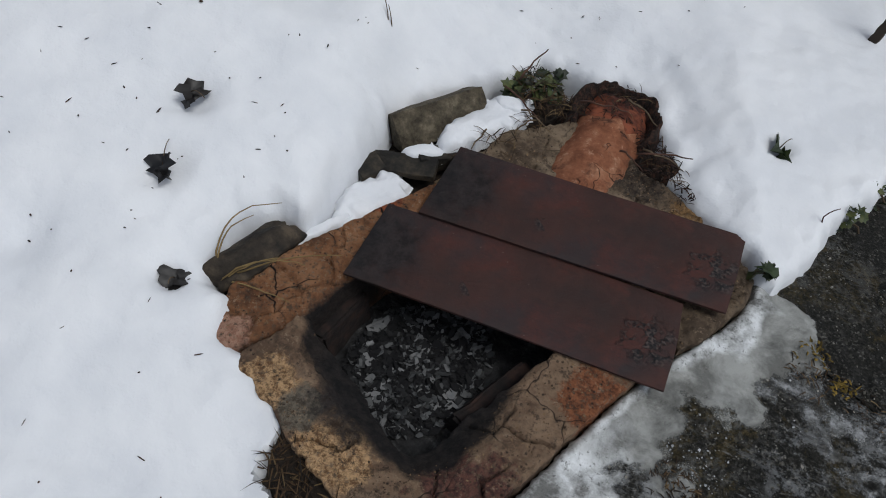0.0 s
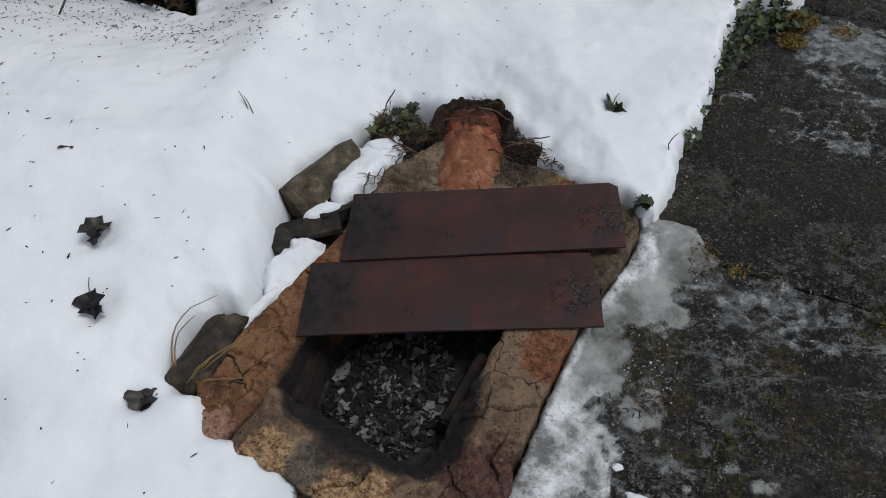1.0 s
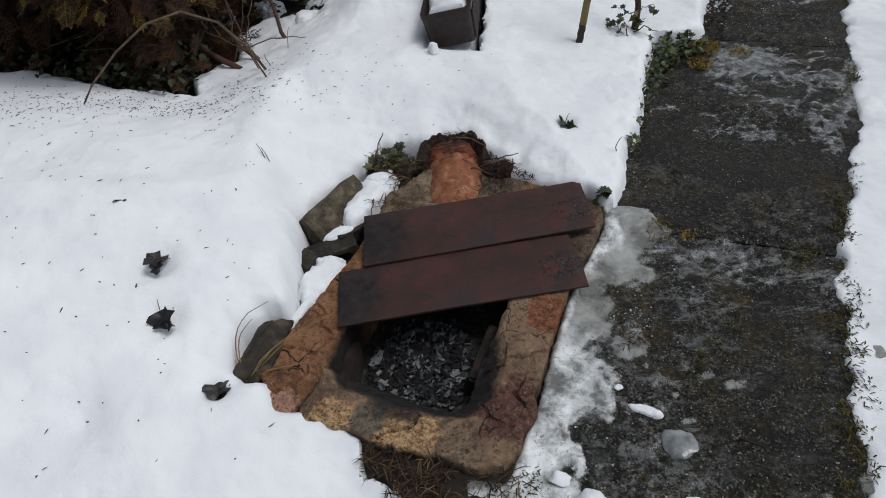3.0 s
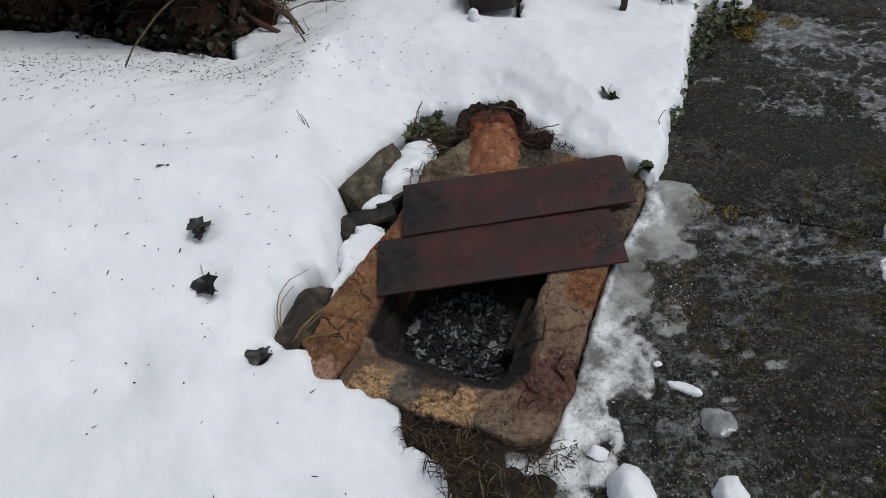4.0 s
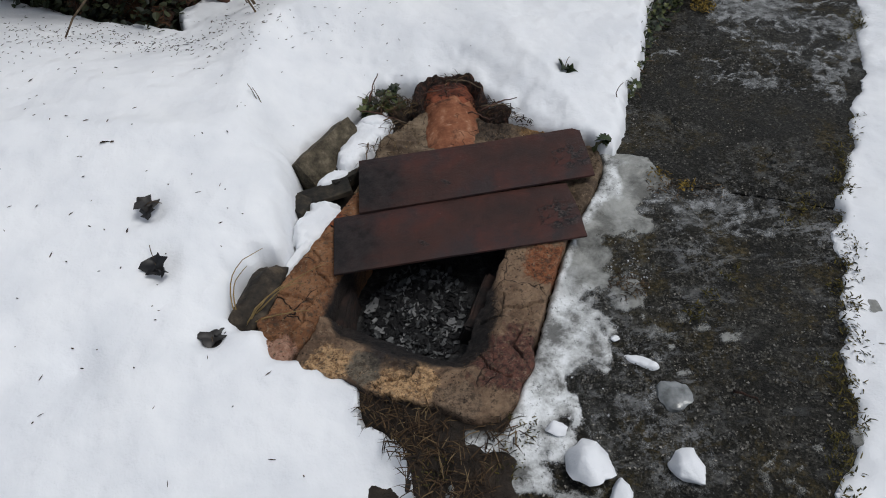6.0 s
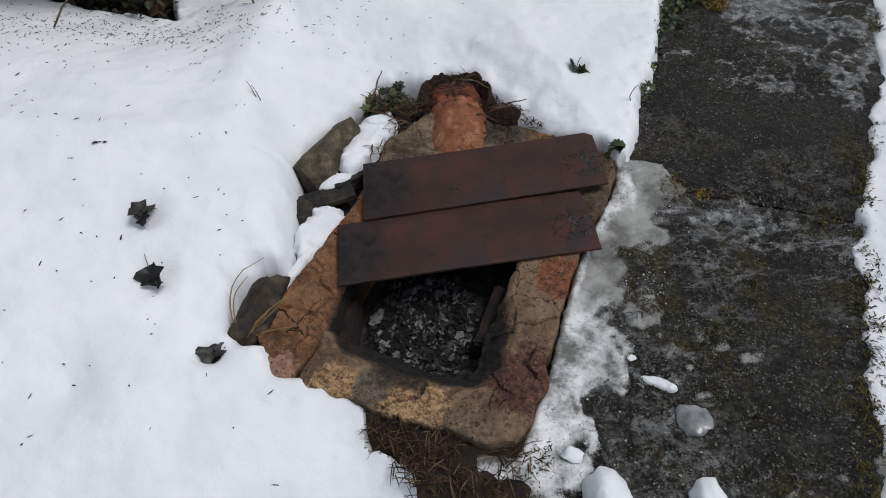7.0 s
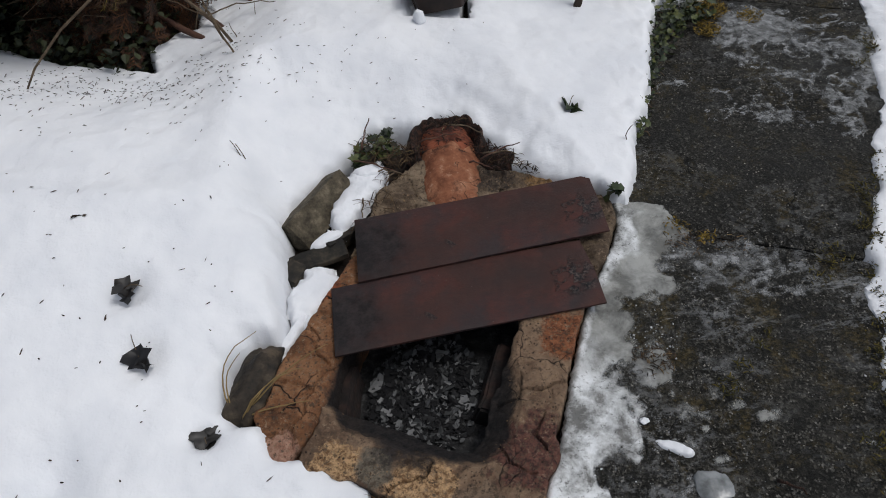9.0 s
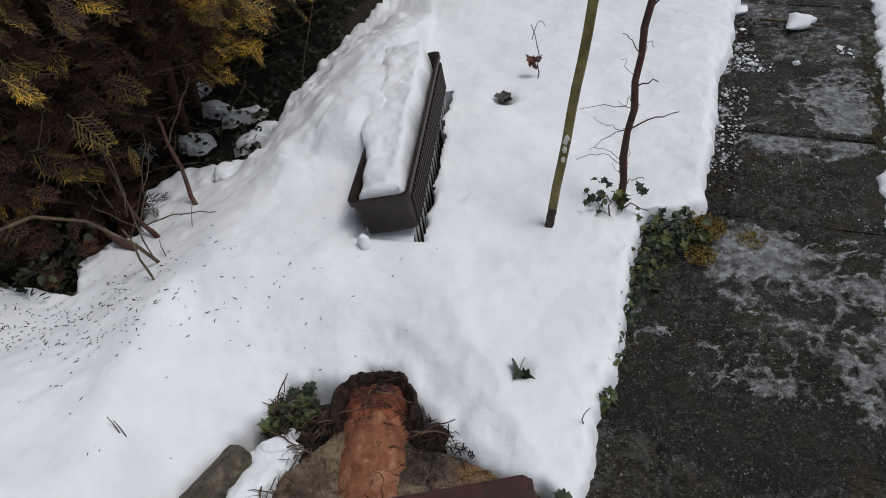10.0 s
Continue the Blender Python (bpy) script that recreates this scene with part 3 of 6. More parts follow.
def crack_depth(x, y, width=0.0024, deep=0.016):
    best = np.full(np.shape(x), 9.0)
    wx, wy = x + 0.010 * fbm(x, y, 0.035, 3, 71), y + 0.010 * fbm(x, y, 0.035, 3, 75)
    for line in CRACKS:
        for (ax, ay), (bx, by) in zip(line, line[1:]):
            dx, dy = bx - ax, by - ay
            t = np.clip(((wx - ax) * dx + (wy - ay) * dy) / (dx * dx + dy * dy), 0, 1)
            best = np.minimum(best, np.hypot(wx - ax - t * dx, wy - ay - t * dy))
    return deep * np.clip(1.6 - best / width, 0, 1) * (0.6 + 0.4 * fbm(x, y, 0.06, 2, 78))


LEFT = [(-0.412, 0.640), (-0.432, 0.590), (-0.462, 0.545), (-0.500, 0.507), (-0.525, 0.512), (-0.552, 0.53), (-0.575, 0.587), (-0.576, 0.650), (-0.556, 0.666), (-0.527, 0.775), (-0.488, 0.854), (-0.443, 0.910), (-0.369, 1.044), (-0.325, 1.12), (-0.24, 1.12), (-0.30, 0.95), (-0.375, 0.779), (-0.395, 0.71)]
INNER = [(-0.404, 0.660), (-0.345, 0.632), (-0.27, 0.600), (-0.19, 0.548), (-0.118, 0.512), (-0.075, 0.500), (-0.045, 0.520), (-0.012, 0.600), (0.026, 0.681), (0.077, 0.796), (0.13, 0.93)]
FRONT = [(-0.404, 0.660), (-0.428, 0.595), (-0.452, 0.552), (-0.490, 0.500), (-0.424, 0.473), (-0.359, 0.446), (-0.300, 0.408), (-0.234, 0.386), (-0.173, 0.360), (-0.094, 0.322), (-0.040, 0.296), (0.005, 0.292), (0.042, 0.332),
         (0.088, 0.42), (0.132, 0.518), (0.179, 0.642), (0.253, 0.805), (0.325, 0.93), (0.19, 1.10)] + INNER[:0:-1]
RIGHT = [(-0.094, 0.301), (0.005, 0.285), (0.042, 0.33), (0.088, 0.42), (0.132, 0.518), (0.179, 0.642), (0.253, 0.805), (0.325, 0.93), (0.19, 1.10), (0.13, 0.93), (0.077, 0.794), (0.03, 0.681), (-0.016, 0.603), (-0.05, 0.515), (-0.075, 0.485), (-0.02, 0.40)]
BACK = [(-0.325, 1.122), (-0.285, 1.25), (-0.255, 1.345), (-0.17, 1.42), (-0.094, 1.475), (0.08, 1.43), (0.198, 1.375), (0.306, 1.302), (0.395, 1.262), (0.441, 1.19), (0.43, 1.10), (0.395, 1.03), (0.327, 0.932), (0.192, 1.102), (-0.238, 1.122)]
HOLE = INNER + [(0.15, 1.1), (-0.25, 1.1), (-0.30, 0.95), (-0.375, 0.779)]


def rim(seed, level=0.045, rough=1.0):
    """Top of a wall: uneven, cracked, its inner side sloping into the fire hole."""
    def top(x, y):
        z = level + rough * (0.008 * fbm(x, y, 0.16, 3, seed) + 0.005 * fbm(x, y, 0.03, 3, seed + 4) + 0.0035 * fbm(x, y, 0.011, 2, seed + 8))
        wide = 0.020 + 0.050 * step(0.72, 0.58, y) * step(-0.42, -0.36, x)
        inward = np.clip(1 - sd_poly(x, y, HOLE) / wide, 0, 1)
        return z - 0.058 * inward * (wide / 0.07) - crack_depth(x, y)
    return top


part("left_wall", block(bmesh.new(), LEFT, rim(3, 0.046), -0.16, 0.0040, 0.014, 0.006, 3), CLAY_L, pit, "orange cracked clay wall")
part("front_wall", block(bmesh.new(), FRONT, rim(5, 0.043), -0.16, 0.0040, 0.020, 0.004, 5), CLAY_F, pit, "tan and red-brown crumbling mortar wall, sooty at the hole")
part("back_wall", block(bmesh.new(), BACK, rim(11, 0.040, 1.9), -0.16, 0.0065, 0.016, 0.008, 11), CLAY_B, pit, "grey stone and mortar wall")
SCORCHED = make_simple("scorched_brick", [(0.38, (0.006, 0.005, 0.005)), (0.5, (0.015, 0.010, 0.009)), (0.66, (0.038, 0.020, 0.015))], 20, 0.9, 0.8, 0.006)
for bx, by, bz, tilt, turn, long in ((0.002, 0.715, -0.104, 16, 66, 0.21), (-0.372, 0.735, -0.105, -8, 80, 0.16)):
    bm = bmesh.new()
    bmesh.ops.create_cube(bm, size=1)
    bmesh.ops.scale(bm, vec=(long, 0.05, 0.12), verts=bm.verts)
    bmesh.ops.bevel(bm, geom=bm.edges[:], offset=0.007, segments=2, affect="EDGES")
    bmesh.ops.subdivide_edges(bm, edges=bm.edges[:], cuts=4, use_grid_fill=True)
    for v in bm.verts:
        v.co += v.normal * 0.008 * noise.noise(v.co * 22 + Vector((bx * 50, 0, 0)))
    part("lining_brick", moved(bm, pose(bx, by, bz, tilt, 0, turn)), SCORCHED, pit, "dark scorched lining brick")
ASHBED = make_simple("ash_bed", [(0.35, (0.010, 0.010, 0.011)), (0.55, (0.030, 0.030, 0.031)), (0.72, (0.10, 0.10, 0.10))], 40, 0.95, 0.9, 0.01)
xs, ys = np.arange(-0.46, 0.24, 0.012), np.arange(0.42, 1.2, 0.012)
X, Y = np.meshgrid(xs, ys, indexing="ij")
ash_z = lambda x, y: -0.108 + 0.014 * fbm(x, y, 0.10, 3, 6) - 0.030 * step(0.10, 0.24, np.hypot((x + 0.16) * 1.0, (y - 0.72) * 0.8))
part("ash_bed", sheet(xs, ys, ash_z(X, Y)), ASHBED, pit, "black ash bed")

# charcoal lumps and curled ash flakes
FLAKE = make_simple("ash_flakes", [(0.30, (0.005, 0.005, 0.006)), (0.58, (0.013, 0.013, 0.014)), (0.72, (0.045, 0.047, 0.048)), (0.86, (0.12, 0.123, 0.125)), (0.97, (0.26, 0.26, 0.26))], 70, 0.95, 0.5, 0.003, 0.85)
rng = random.Random(11)
bm = bmesh.new()
for i in range(1500):
    a, r = rng.uniform(0, 2 * math.pi), rng.random() ** 0.55
    x, y = -0.175 + 0.145 * r * math.cos(a) + 0.05 * r * math.sin(a), 0.735 + 0.19 * r * math.sin(a) - 0.04 * r * math.cos(a)
    s = 0.0045 + 0.010 * rng.random() ** 2.2 + (0.006 if rng.random() < 0.04 else 0)
    c = Vector((x, y, float(ash_z(x, y)) + rng.uniform(0.001, 0.010)))
    q = Euler((rng.gauss(0, 0.35), rng.gauss(0, 0.35), rng.uniform(0, 6.3))).to_matrix()
    long, slim, curl = s * rng.uniform(0.9, 1.7), s * rng.uniform(0.35, 0.9), rng.uniform(-0.2, 0.7)
    rows, thick = [], s * (0.10 if rng.random() < 0.75 else 0.6)
    for k in range(4):
        v = k / 1.5 - 1
        w = slim * (1 - 0.45 * v * v) * rng.uniform(0.65, 1.15)
        mid = Vector((rng.uniform(-0.25, 0.25) * slim, v * long, curl * v * v * long))
        rows.append([bm.verts.new(c + q @ (mid + Vector((e * w, rng.uniform(-0.15, 0.15) * s, rng.uniform(0, 0.25) * w + lev)))) for lev in (0.0, -thick) for e in (-1, 1)])
    for u, w in zip(rows, rows[1:]):
        bm.faces.new((u[0], u[1], w[1], w[0]))
        bm.faces.new((u[3], u[2], w[2], w[3]))
        bm.faces.new((u[2], u[0], w[0], w[2]))
        bm.faces.new((u[1], u[3], w[3], w[1]))
    for e in (rows[0], rows[-1]):
        bm.faces.new((e[0], e[1], e[3], e[2]))
bmesh.ops.recalc_face_normals(bm, faces=bm.faces)
tagged(solid("ash_flakes", bm, FLAKE, (-0.155, 0.72, -0.08), smooth=False), "pale curled ash flakes and black charcoal in the pit", "ash", kind="stuff")


# ---------------------------------------------------------------- steel plates
def plate(corners, z, thick, lift, label, seed):
    bm = bmesh.new()
    base = block(bm, corners, lambda x, y: z + lift * x + 0.0015 * fbm(x, y, 0.3, 2, seed), z - 0.5, 0.02, 0.0012, 0.0015, seed)
    for v in base.verts:
        if v.co.z < z - 0.3:
            v.co.z = z - thick + lift * v.co.x
    cx, cy = sum(c[0] for c in corners) / len(corners), sum(c[1] for c in corners) / len(corners)
    rim_edges = [e for e in bm.edges if e.is_boundary]
    bmesh.ops.holes_fill(bm, edges=rim_edges, sides=0)
    bmesh.ops.recalc_face_normals(bm, faces=bm.faces)
    return solid("steel_plate", bm, STEEL, (cx, cy, z - thick), label, "metal plate", "plates over the fire pit", smooth=False)


plate([(-0.380, 0.772), (-0.05, 0.793), (0.318, 0.812), (0.316, 0.92), (0.304, 1.034), (-0.05, 1.018), (-0.384, 0.990)], 0.060, 0.008, 0.0, "rusty brown steel plate over the fire hole, sooty at one end", 21)
plate([(-0.309, 0.992), (0.05, 1.02), (0.391, 1.046), (0.393, 1.16), (0.391, 1.275), (0.05, 1.251), (-0.309, 1.228)], 0.070, 0.008, 0.0, "rusty brown steel plate with scaling patches, against the clay pipe", 22)

# ---------------------------------------------------------------- clay pipe at the back of the pit
def make_terracotta():
    """Weathered fired clay: pale scuffs, soot smears and hairline cracks."""
    k = Mat("terracotta", 0.92, spec=0.25)
    base = k.ramp(k.noise(14, 8, 0.7), (0.38, (0.155, 0.056, 0.029)), (0.5, (0.255, 0.100, 0.052)), (0.62, (0.33, 0.155, 0.088)))
    base = k.mix(k.ramp(k.noise(30, 8, 0.8), (0.56, 0.0), (0.64, 0.7)), base, (0.50, 0.30, 0.20))
    base = k.mix(k.ramp(k.noise(10, 8, 0.75, warp=0.4), (0.54, 0.0), (0.64, 0.8)), base, (0.045, 0.020, 0.014))
    line = k.math("MULTIPLY", k.ramp(k.cells(13, "DISTANCE_TO_EDGE", vec=k.warped(0.12, 18)), (0.0, 1.0), (0.010, 1.0), (0.022, 0.0)), k.ramp(k.noise(8, 3), (0.50, 0.0), (0.57, 0.9)))
    k.colour(k.mix(line, base, (0.022, 0.010, 0.007)))
    k.bump(k.noise(40, 8, 0.75), 0.9, 0.008).bump(k.math("SUBTRACT", 1.0, line), 0.7, 0.005)
    return k.m


TERRA = make_terracotta()
BURNT = make_simple("burnt_terracotta", [(0.40, (0.025, 0.010, 0.008)), (0.5, (0.10, 0.030, 0.017)), (0.62, (0.24, 0.07, 0.034))], 14, 0.9, 0.6, 0.005)


def half_pipe(a, b, ra, rb, thick, seed, span=195, rough=0.002):
    """An upturned half pipe from a to b, open below."""
    a, b = Vector(a), Vector(b)
    d = (b - a).normalized()
    side = d.cross(Vector((0, 0, 1))).normalized()
    up = side.cross(d)
    bm, rows = bmesh.new(), []
    nl, na = 40, 40
    for i in range(nl + 1):
        s = i / nl
        c, r = a.lerp(b, s), ra + (rb - ra) * s
        row = []
        for shell in (0, -thick):
            for j in range(na + 1):
                t = radians(90 - span / 2 + span * j / na)
                w = rough * noise.noise(Vector((s * 3 + seed, j * 0.12, shell))) + rough * 0.5 * noise.noise(Vector((s * 14, j * 0.45, seed)))
                edge = 0.022 * noise.noise(Vector((j * 0.25, seed, 5))) * (abs(s - 0.5) * 2) ** 4
                row.append(bm.verts.new(c + d * edge + (r + shell + w) * (math.cos(t) * side + math.sin(t) * up)))
        rows.append(row)
    m = na + 1
    for p, q in zip(rows, rows[1:]):
        for j in range(na):
            bm.faces.new((p[j], p[j + 1], q[j + 1], q[j]))
            bm.faces.new((p[m + j + 1], p[m + j], q[m + j], q[m + j + 1]))
        bm.faces.new((p[m], p[0], q[0], q[m]))
        bm.faces.new((p[na], p[m + na], q[m + na], q[na]))
    for row in (rows[0], rows[-1]):
        for j in range(na):
            bm.faces.new((row[j], row[j + 1], row[m + j + 1], row[m + j]))
    bmesh.ops.recalc_face_normals(bm, faces=bm.faces)
    return bm


flue = thing("clay_pipe", (-0.01, 1.4, 0.0), "cracked orange terracotta flue pipe at the back of the pit", "pipe")
part("pipe_section", half_pipe((-0.014, 1.236, -0.050), (0.000, 1.500, -0.030), 0.112, 0.110, 0.014, 2, 170, 0.008), TERRA, flue, "bright orange terracotta section")
part("pipe_collar", half_pipe((-0.002, 1.488, -0.038), (0.004, 1.610, -0.030), 0.106, 0.098, 0.014, 7, 176, 0.012), BURNT, flue, "burnt dark red section")
# dark scorched turf piled round the pipe's end
TURF = make_simple("scorched_turf", [(0.38, (0.006, 0.004, 0.004)), (0.5, (0.024, 0.013, 0.009)), (0.62, (0.075, 0.032, 0.020))], 70, 0.95, 1.0, 0.012)
xs, ys = np.arange(-0.16, 0.26, 0.008), np.arange(1.34, 1.76, 0.008)
X, Y = np.meshgrid(xs, ys, indexing="ij")
r = np.hypot(X / 0.122, (Y - 1.535) / 0.125)
zt = -0.05 + 0.122 * np.exp(-(((r - 0.93) / 0.24) ** 2)) * step(1.40, 1.50, Y) + 0.028 * fbm(X, Y, 0.03, 4, 4)
r2 = np.hypot((X - 0.16) / 0.09, (Y - 1.435) / 0.05)
zt = np.maximum(zt, -0.05 + 0.115 * np.sqrt(np.clip(1 - r2 * r2, 0, 1)) + 0.012 * fbm(X, Y, 0.04, 3, 9))
tagged(solid("scorched_turf", sheet(xs, ys, zt, zt > -0.045), TURF, (0, 1.56, 0)), "black scorched turf round the clay pipe", "turf", kind="stuff")

# ---------------------------------------------------------------- stones and broken slabs beside the pit
STONE = make_simple("grey_brown_stone", [(0.38, (0.032, 0.026, 0.017)), (0.46, (0.064, 0.052, 0.034)), (0.54, (0.086, 0.071, 0.048)), (0.64, (0.15, 0.125, 0.085))], 26, 0.92, 0.9, 0.008)
DARK = make_simple("wet_dark_stone", [(0.40, (0.008, 0.007, 0.006)), (0.5, (0.021, 0.018, 0.013)), (0.60, (0.050, 0.038, 0.025))], 18, 0.8, 0.5, 0.006)

BROWNSTONE = make_simple("brown_wet_stone", [(0.38, (0.010, 0.008, 0.006)), (0.5, (0.032, 0.024, 0.016)), (0.62, (0.080, 0.060, 0.040))], 16, 0.8, 0.8, 0.008)


def kerb_block(size, m, mat, seed, name, loc, label, category):
    """A cut stone with worn edges."""
    bm = bmesh.new()
    bmesh.ops.create_cube(bm, size=1)
    bmesh.ops.scale(bm, vec=size, verts=bm.verts)
    bmesh.ops.subdivide_edges(bm, edges=bm.edges[:], cuts=9, use_grid_fill=True)
    half = Vector(size) / 2
    for v in bm.verts:
        near = sorted(h - abs(c) for h, c in zip(half, v.co))
        worn = max(0.0, 1 - near[1] / (min(size) * 0.16)) * (1.0 + 0.8 * noise.noise(v.co * 14 + Vector((seed, 3, 0))))
        q = v.co * 16 + Vector((seed, 0, 0))
        v.co *= 1 - 0.045 * worn
        v.co += noise.noise_vector(q) * 0.003 + noise.noise_vector(q * 2.7) * 0.002
    bm.transform(m)
    return solid(name, bm, mat, loc, label, category)


kerb_block((0.265, 0.10, 0.11), pose(-0.424, 1.342, 0.018, 50, -4, 50), STONE, 2, "stone_block", (-0.425, 1.345, -0.02), "weathered grey-brown stone block half buried in snow", "stone")
bm = rock(5, (0.048, 0.114, 0.064), 0.16, 4, 0.28)
solid("boulder", moved(bm, pose(-0.596, 0.745, 0.008, 0, 24, -22)), BROWNSTONE, (-0.592, 0.745, -0.03), "dark rounded wet stone with dry grass beside the pit", "stone")
kerb_block((0.17, 0.062, 0.020), pose(-0.425, 1.145, 0.022, 6, -5, 12), DARK, 4, "broken_slate", (-0.425, 1.145, 0.0), "dark wet broken slate between snow patches", "stone")
kerb_block((0.12, 0.05, 0.045), pose(-0.36, 1.215, 0.015, 0, 8, 40), DARK, 6, "broken_slate", (-0.36, 1.215, -0.01), "small dark slate wedged beside the plates", "stone")
kerb_block((0.07, 0.06, 0.04), pose(-0.495, 1.095, 0.02, 5, 0, 60), DARK, 8, "broken_slate", (-0.495, 1.095, 0), "small dark slate at the snow edge", "stone")


def snow_patch(cx, cy, rx, ry, turn, level, high, seed, label):
    n = 84
    xs = np.linspace(-1.4, 1.4, n)
    X, Y = np.meshgrid(xs, xs, indexing="ij")
    r = np.hypot(X, Y) + 0.45 * fbm(X * rx, Y * ry, 0.07, 3, seed) + 0.22 * fbm(X * rx, Y * ry, 0.022, 2, seed + 2)
    z = level - 0.03 + (high * 0.6 + 0.03) * np.clip(1 - r**4, 0, 1) ** 0.5 + 0.009 * fbm(X * rx, Y * ry, 0.06, 2, seed + 1) + 0.0015 * fbm(X * rx, Y * ry, 0.012, 2, seed + 6)
    bm = sheet(xs, xs, z, r < 1.02)
    for v in bm.verts:
        x, y = v.co.x * rx, v.co.y * ry
        c, s = math.cos(radians(turn)), math.sin(radians(turn))
        v.co.x, v.co.y = cx + x * c - y * s, cy + x * s + y * c
    return solid("snow_patch", bm, SNOW, (cx, cy, level), label, "snow patch", "snow patches by the pit")


snow_patch(-0.295, 1.365, 0.056, 0.140, -27, 0.045, 0.030, 3, "ragged snow patch beside the stone block")
snow_patch(-0.255, 1.44, 0.07, 0.028, 8, 0.05, 0.025, 5, "ragged snow patch on the mortar")
snow_patch(-0.450, 1.005, 0.070, 0.125, -24, 0.024, 0.022, 8, "snow patch between pit wall and slate")
snow_patch(-0.502, 0.865, 0.018, 0.10, -26, 0.02, 0.03, 9, "narrow snow strip along the pit wall")
snow_patch(-0.39, 1.20, 0.06, 0.02, 25, 0.035, 0.02, 12, "thin icy snow on the slate")

# ---------------------------------------------------------------- slush and ice on the path
xs, ys = np.arange(-0.35, 1.0, 0.008), np.arange(-0.4, 1.45, 0.008)
X, Y = np.meshgrid(xs, ys, indexing="ij")
U, N = along(X, Y), across(X, Y)
pit_d = np.minimum(sd_poly(X, Y, RIGHT), sd_poly(X, Y, BACK))
pit_d = np.where(sd_poly(X, Y, LEFT + RIGHT[:9] + BACK) < 0, -1.0, pit_d)
pit_d = np.where((N < -0.08) & (Y > 0.42) & (X < 0.1), -1.0, pit_d)
wide = 0.15 + 0.06 * fbm(X, Y, 0.3, 2, 3) + 0.06 * step(0.35, 0.0, U)
z = 0.005 + 0.014 * (1 - np.clip(pit_d / wide, 0, 2.0)) + 0.017 * fbm(X, Y, 0.16, 5, 5) + 0.013 * fbm(X, Y, 0.045, 3, 6)
z = z - 0.05 * step(1.25, 1.4, U) - 0.05 * step(-0.17, -0.22, N) * step(0.6, 0.4, U) - 0.06 * step(0.02, -0.02, pit_d)
z = np.where(z > 0.012, 0.012 + (z - 0.012) * 0.5, z)
z = z + 0.016 * np.exp(-np.clip(pit_d, 0, 9) / 0.022) * (pit_d > 0)
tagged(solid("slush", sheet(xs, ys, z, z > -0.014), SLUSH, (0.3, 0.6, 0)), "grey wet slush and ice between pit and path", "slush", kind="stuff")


FILM = Mat("frost_film", 0.45, spec=0.35)
fn = FILM.noise(25, 10, 0.85)
FILM.colour(FILM.ramp(fn, (0.40, (0.07, 0.07, 0.065)), (0.50, (0.16, 0.165, 0.165)), (0.60, (0.38, 0.39, 0.40))))
FILM.clear((0.000, 0.0), (0.0024, 0.82))
FILM.bump(FILM.noise(70, 8, 0.8), 0.6, 0.004)
us, ns = np.arange(-0.4, 4.3, 0.0068), np.arange(-0.06, 0.76, 0.0068)
U, N = np.meshgrid(us, ns, indexing="ij")
X, Y = UX * U + UY * N, UY * U - UX * N
pit_d = np.minimum(sd_poly(X, Y, RIGHT), sd_poly(X, Y, BACK))
zone = 0.40 * np.exp(-((U - 1.10) / 0.085) ** 2) * step(0.02, 0.10, N) + 0.42 * step(1.72, 2.0, U) * step(2.55, 2.4, U) + 0.36 * step(2.85, 3.1, U) * step(3.6, 3.3, U) + 0.12 * step(0.50, 0.62, N) + 0.20 * np.exp(-np.clip(pit_d, 0, 9) / 0.07) - 0.22 * step(0.66, 0.5, U) - 0.30 * step(1.2, 1.3, U) * step(1.8, 1.7, U) - 0.35 * step(2.45, 2.6, U) * step(2.95, 2.85, U) - 0.12 * step(0.1, 0.0, U)
vein = np.maximum(1 - 9 * np.abs(fbm(X, Y, 0.10, 4, 61)), 1 - 11 * np.abs(fbm(X, Y, 0.06, 3, 66))) + 0.5 * fbm(X, Y, 0.03, 3, 57)
z = 0.0026 + 0.006 * (np.clip(vein, -1, 1) * 0.5 + 1.6 * fbm(X, Y, 0.30, 4, 51) + 2.0 * zone - 0.75)
z = np.where(z > 0.0025, 0.0025 + (z - 0.0025) * 0.35, z)
for j in (0.05, 2.53, 3.08, 3.7):
    z = z - 0.014 * np.exp(-((U - j) / 0.022) ** 2)
z = z - 0.02 * step(0.625, 0.665, N + 0.05 * fbm(X, Y, 0.12, 3, 37) - 0.085 * step(1.2, 2.4, U))
z = np.where(pit_d < 0.0, -0.02, z)
bm = sheet(us, ns, z, z > -0.006)
for v in bm.verts:
    v.co = plan(v.co.x, v.co.y, v.co.z)
bmesh.ops.reverse_faces(bm, faces=bm.faces)
tagged(solid("frost_film", bm, FILM.m, (0.9, 1.2, 0)), "thin ragged frost and ice film on the path", "frost", kind="stuff")


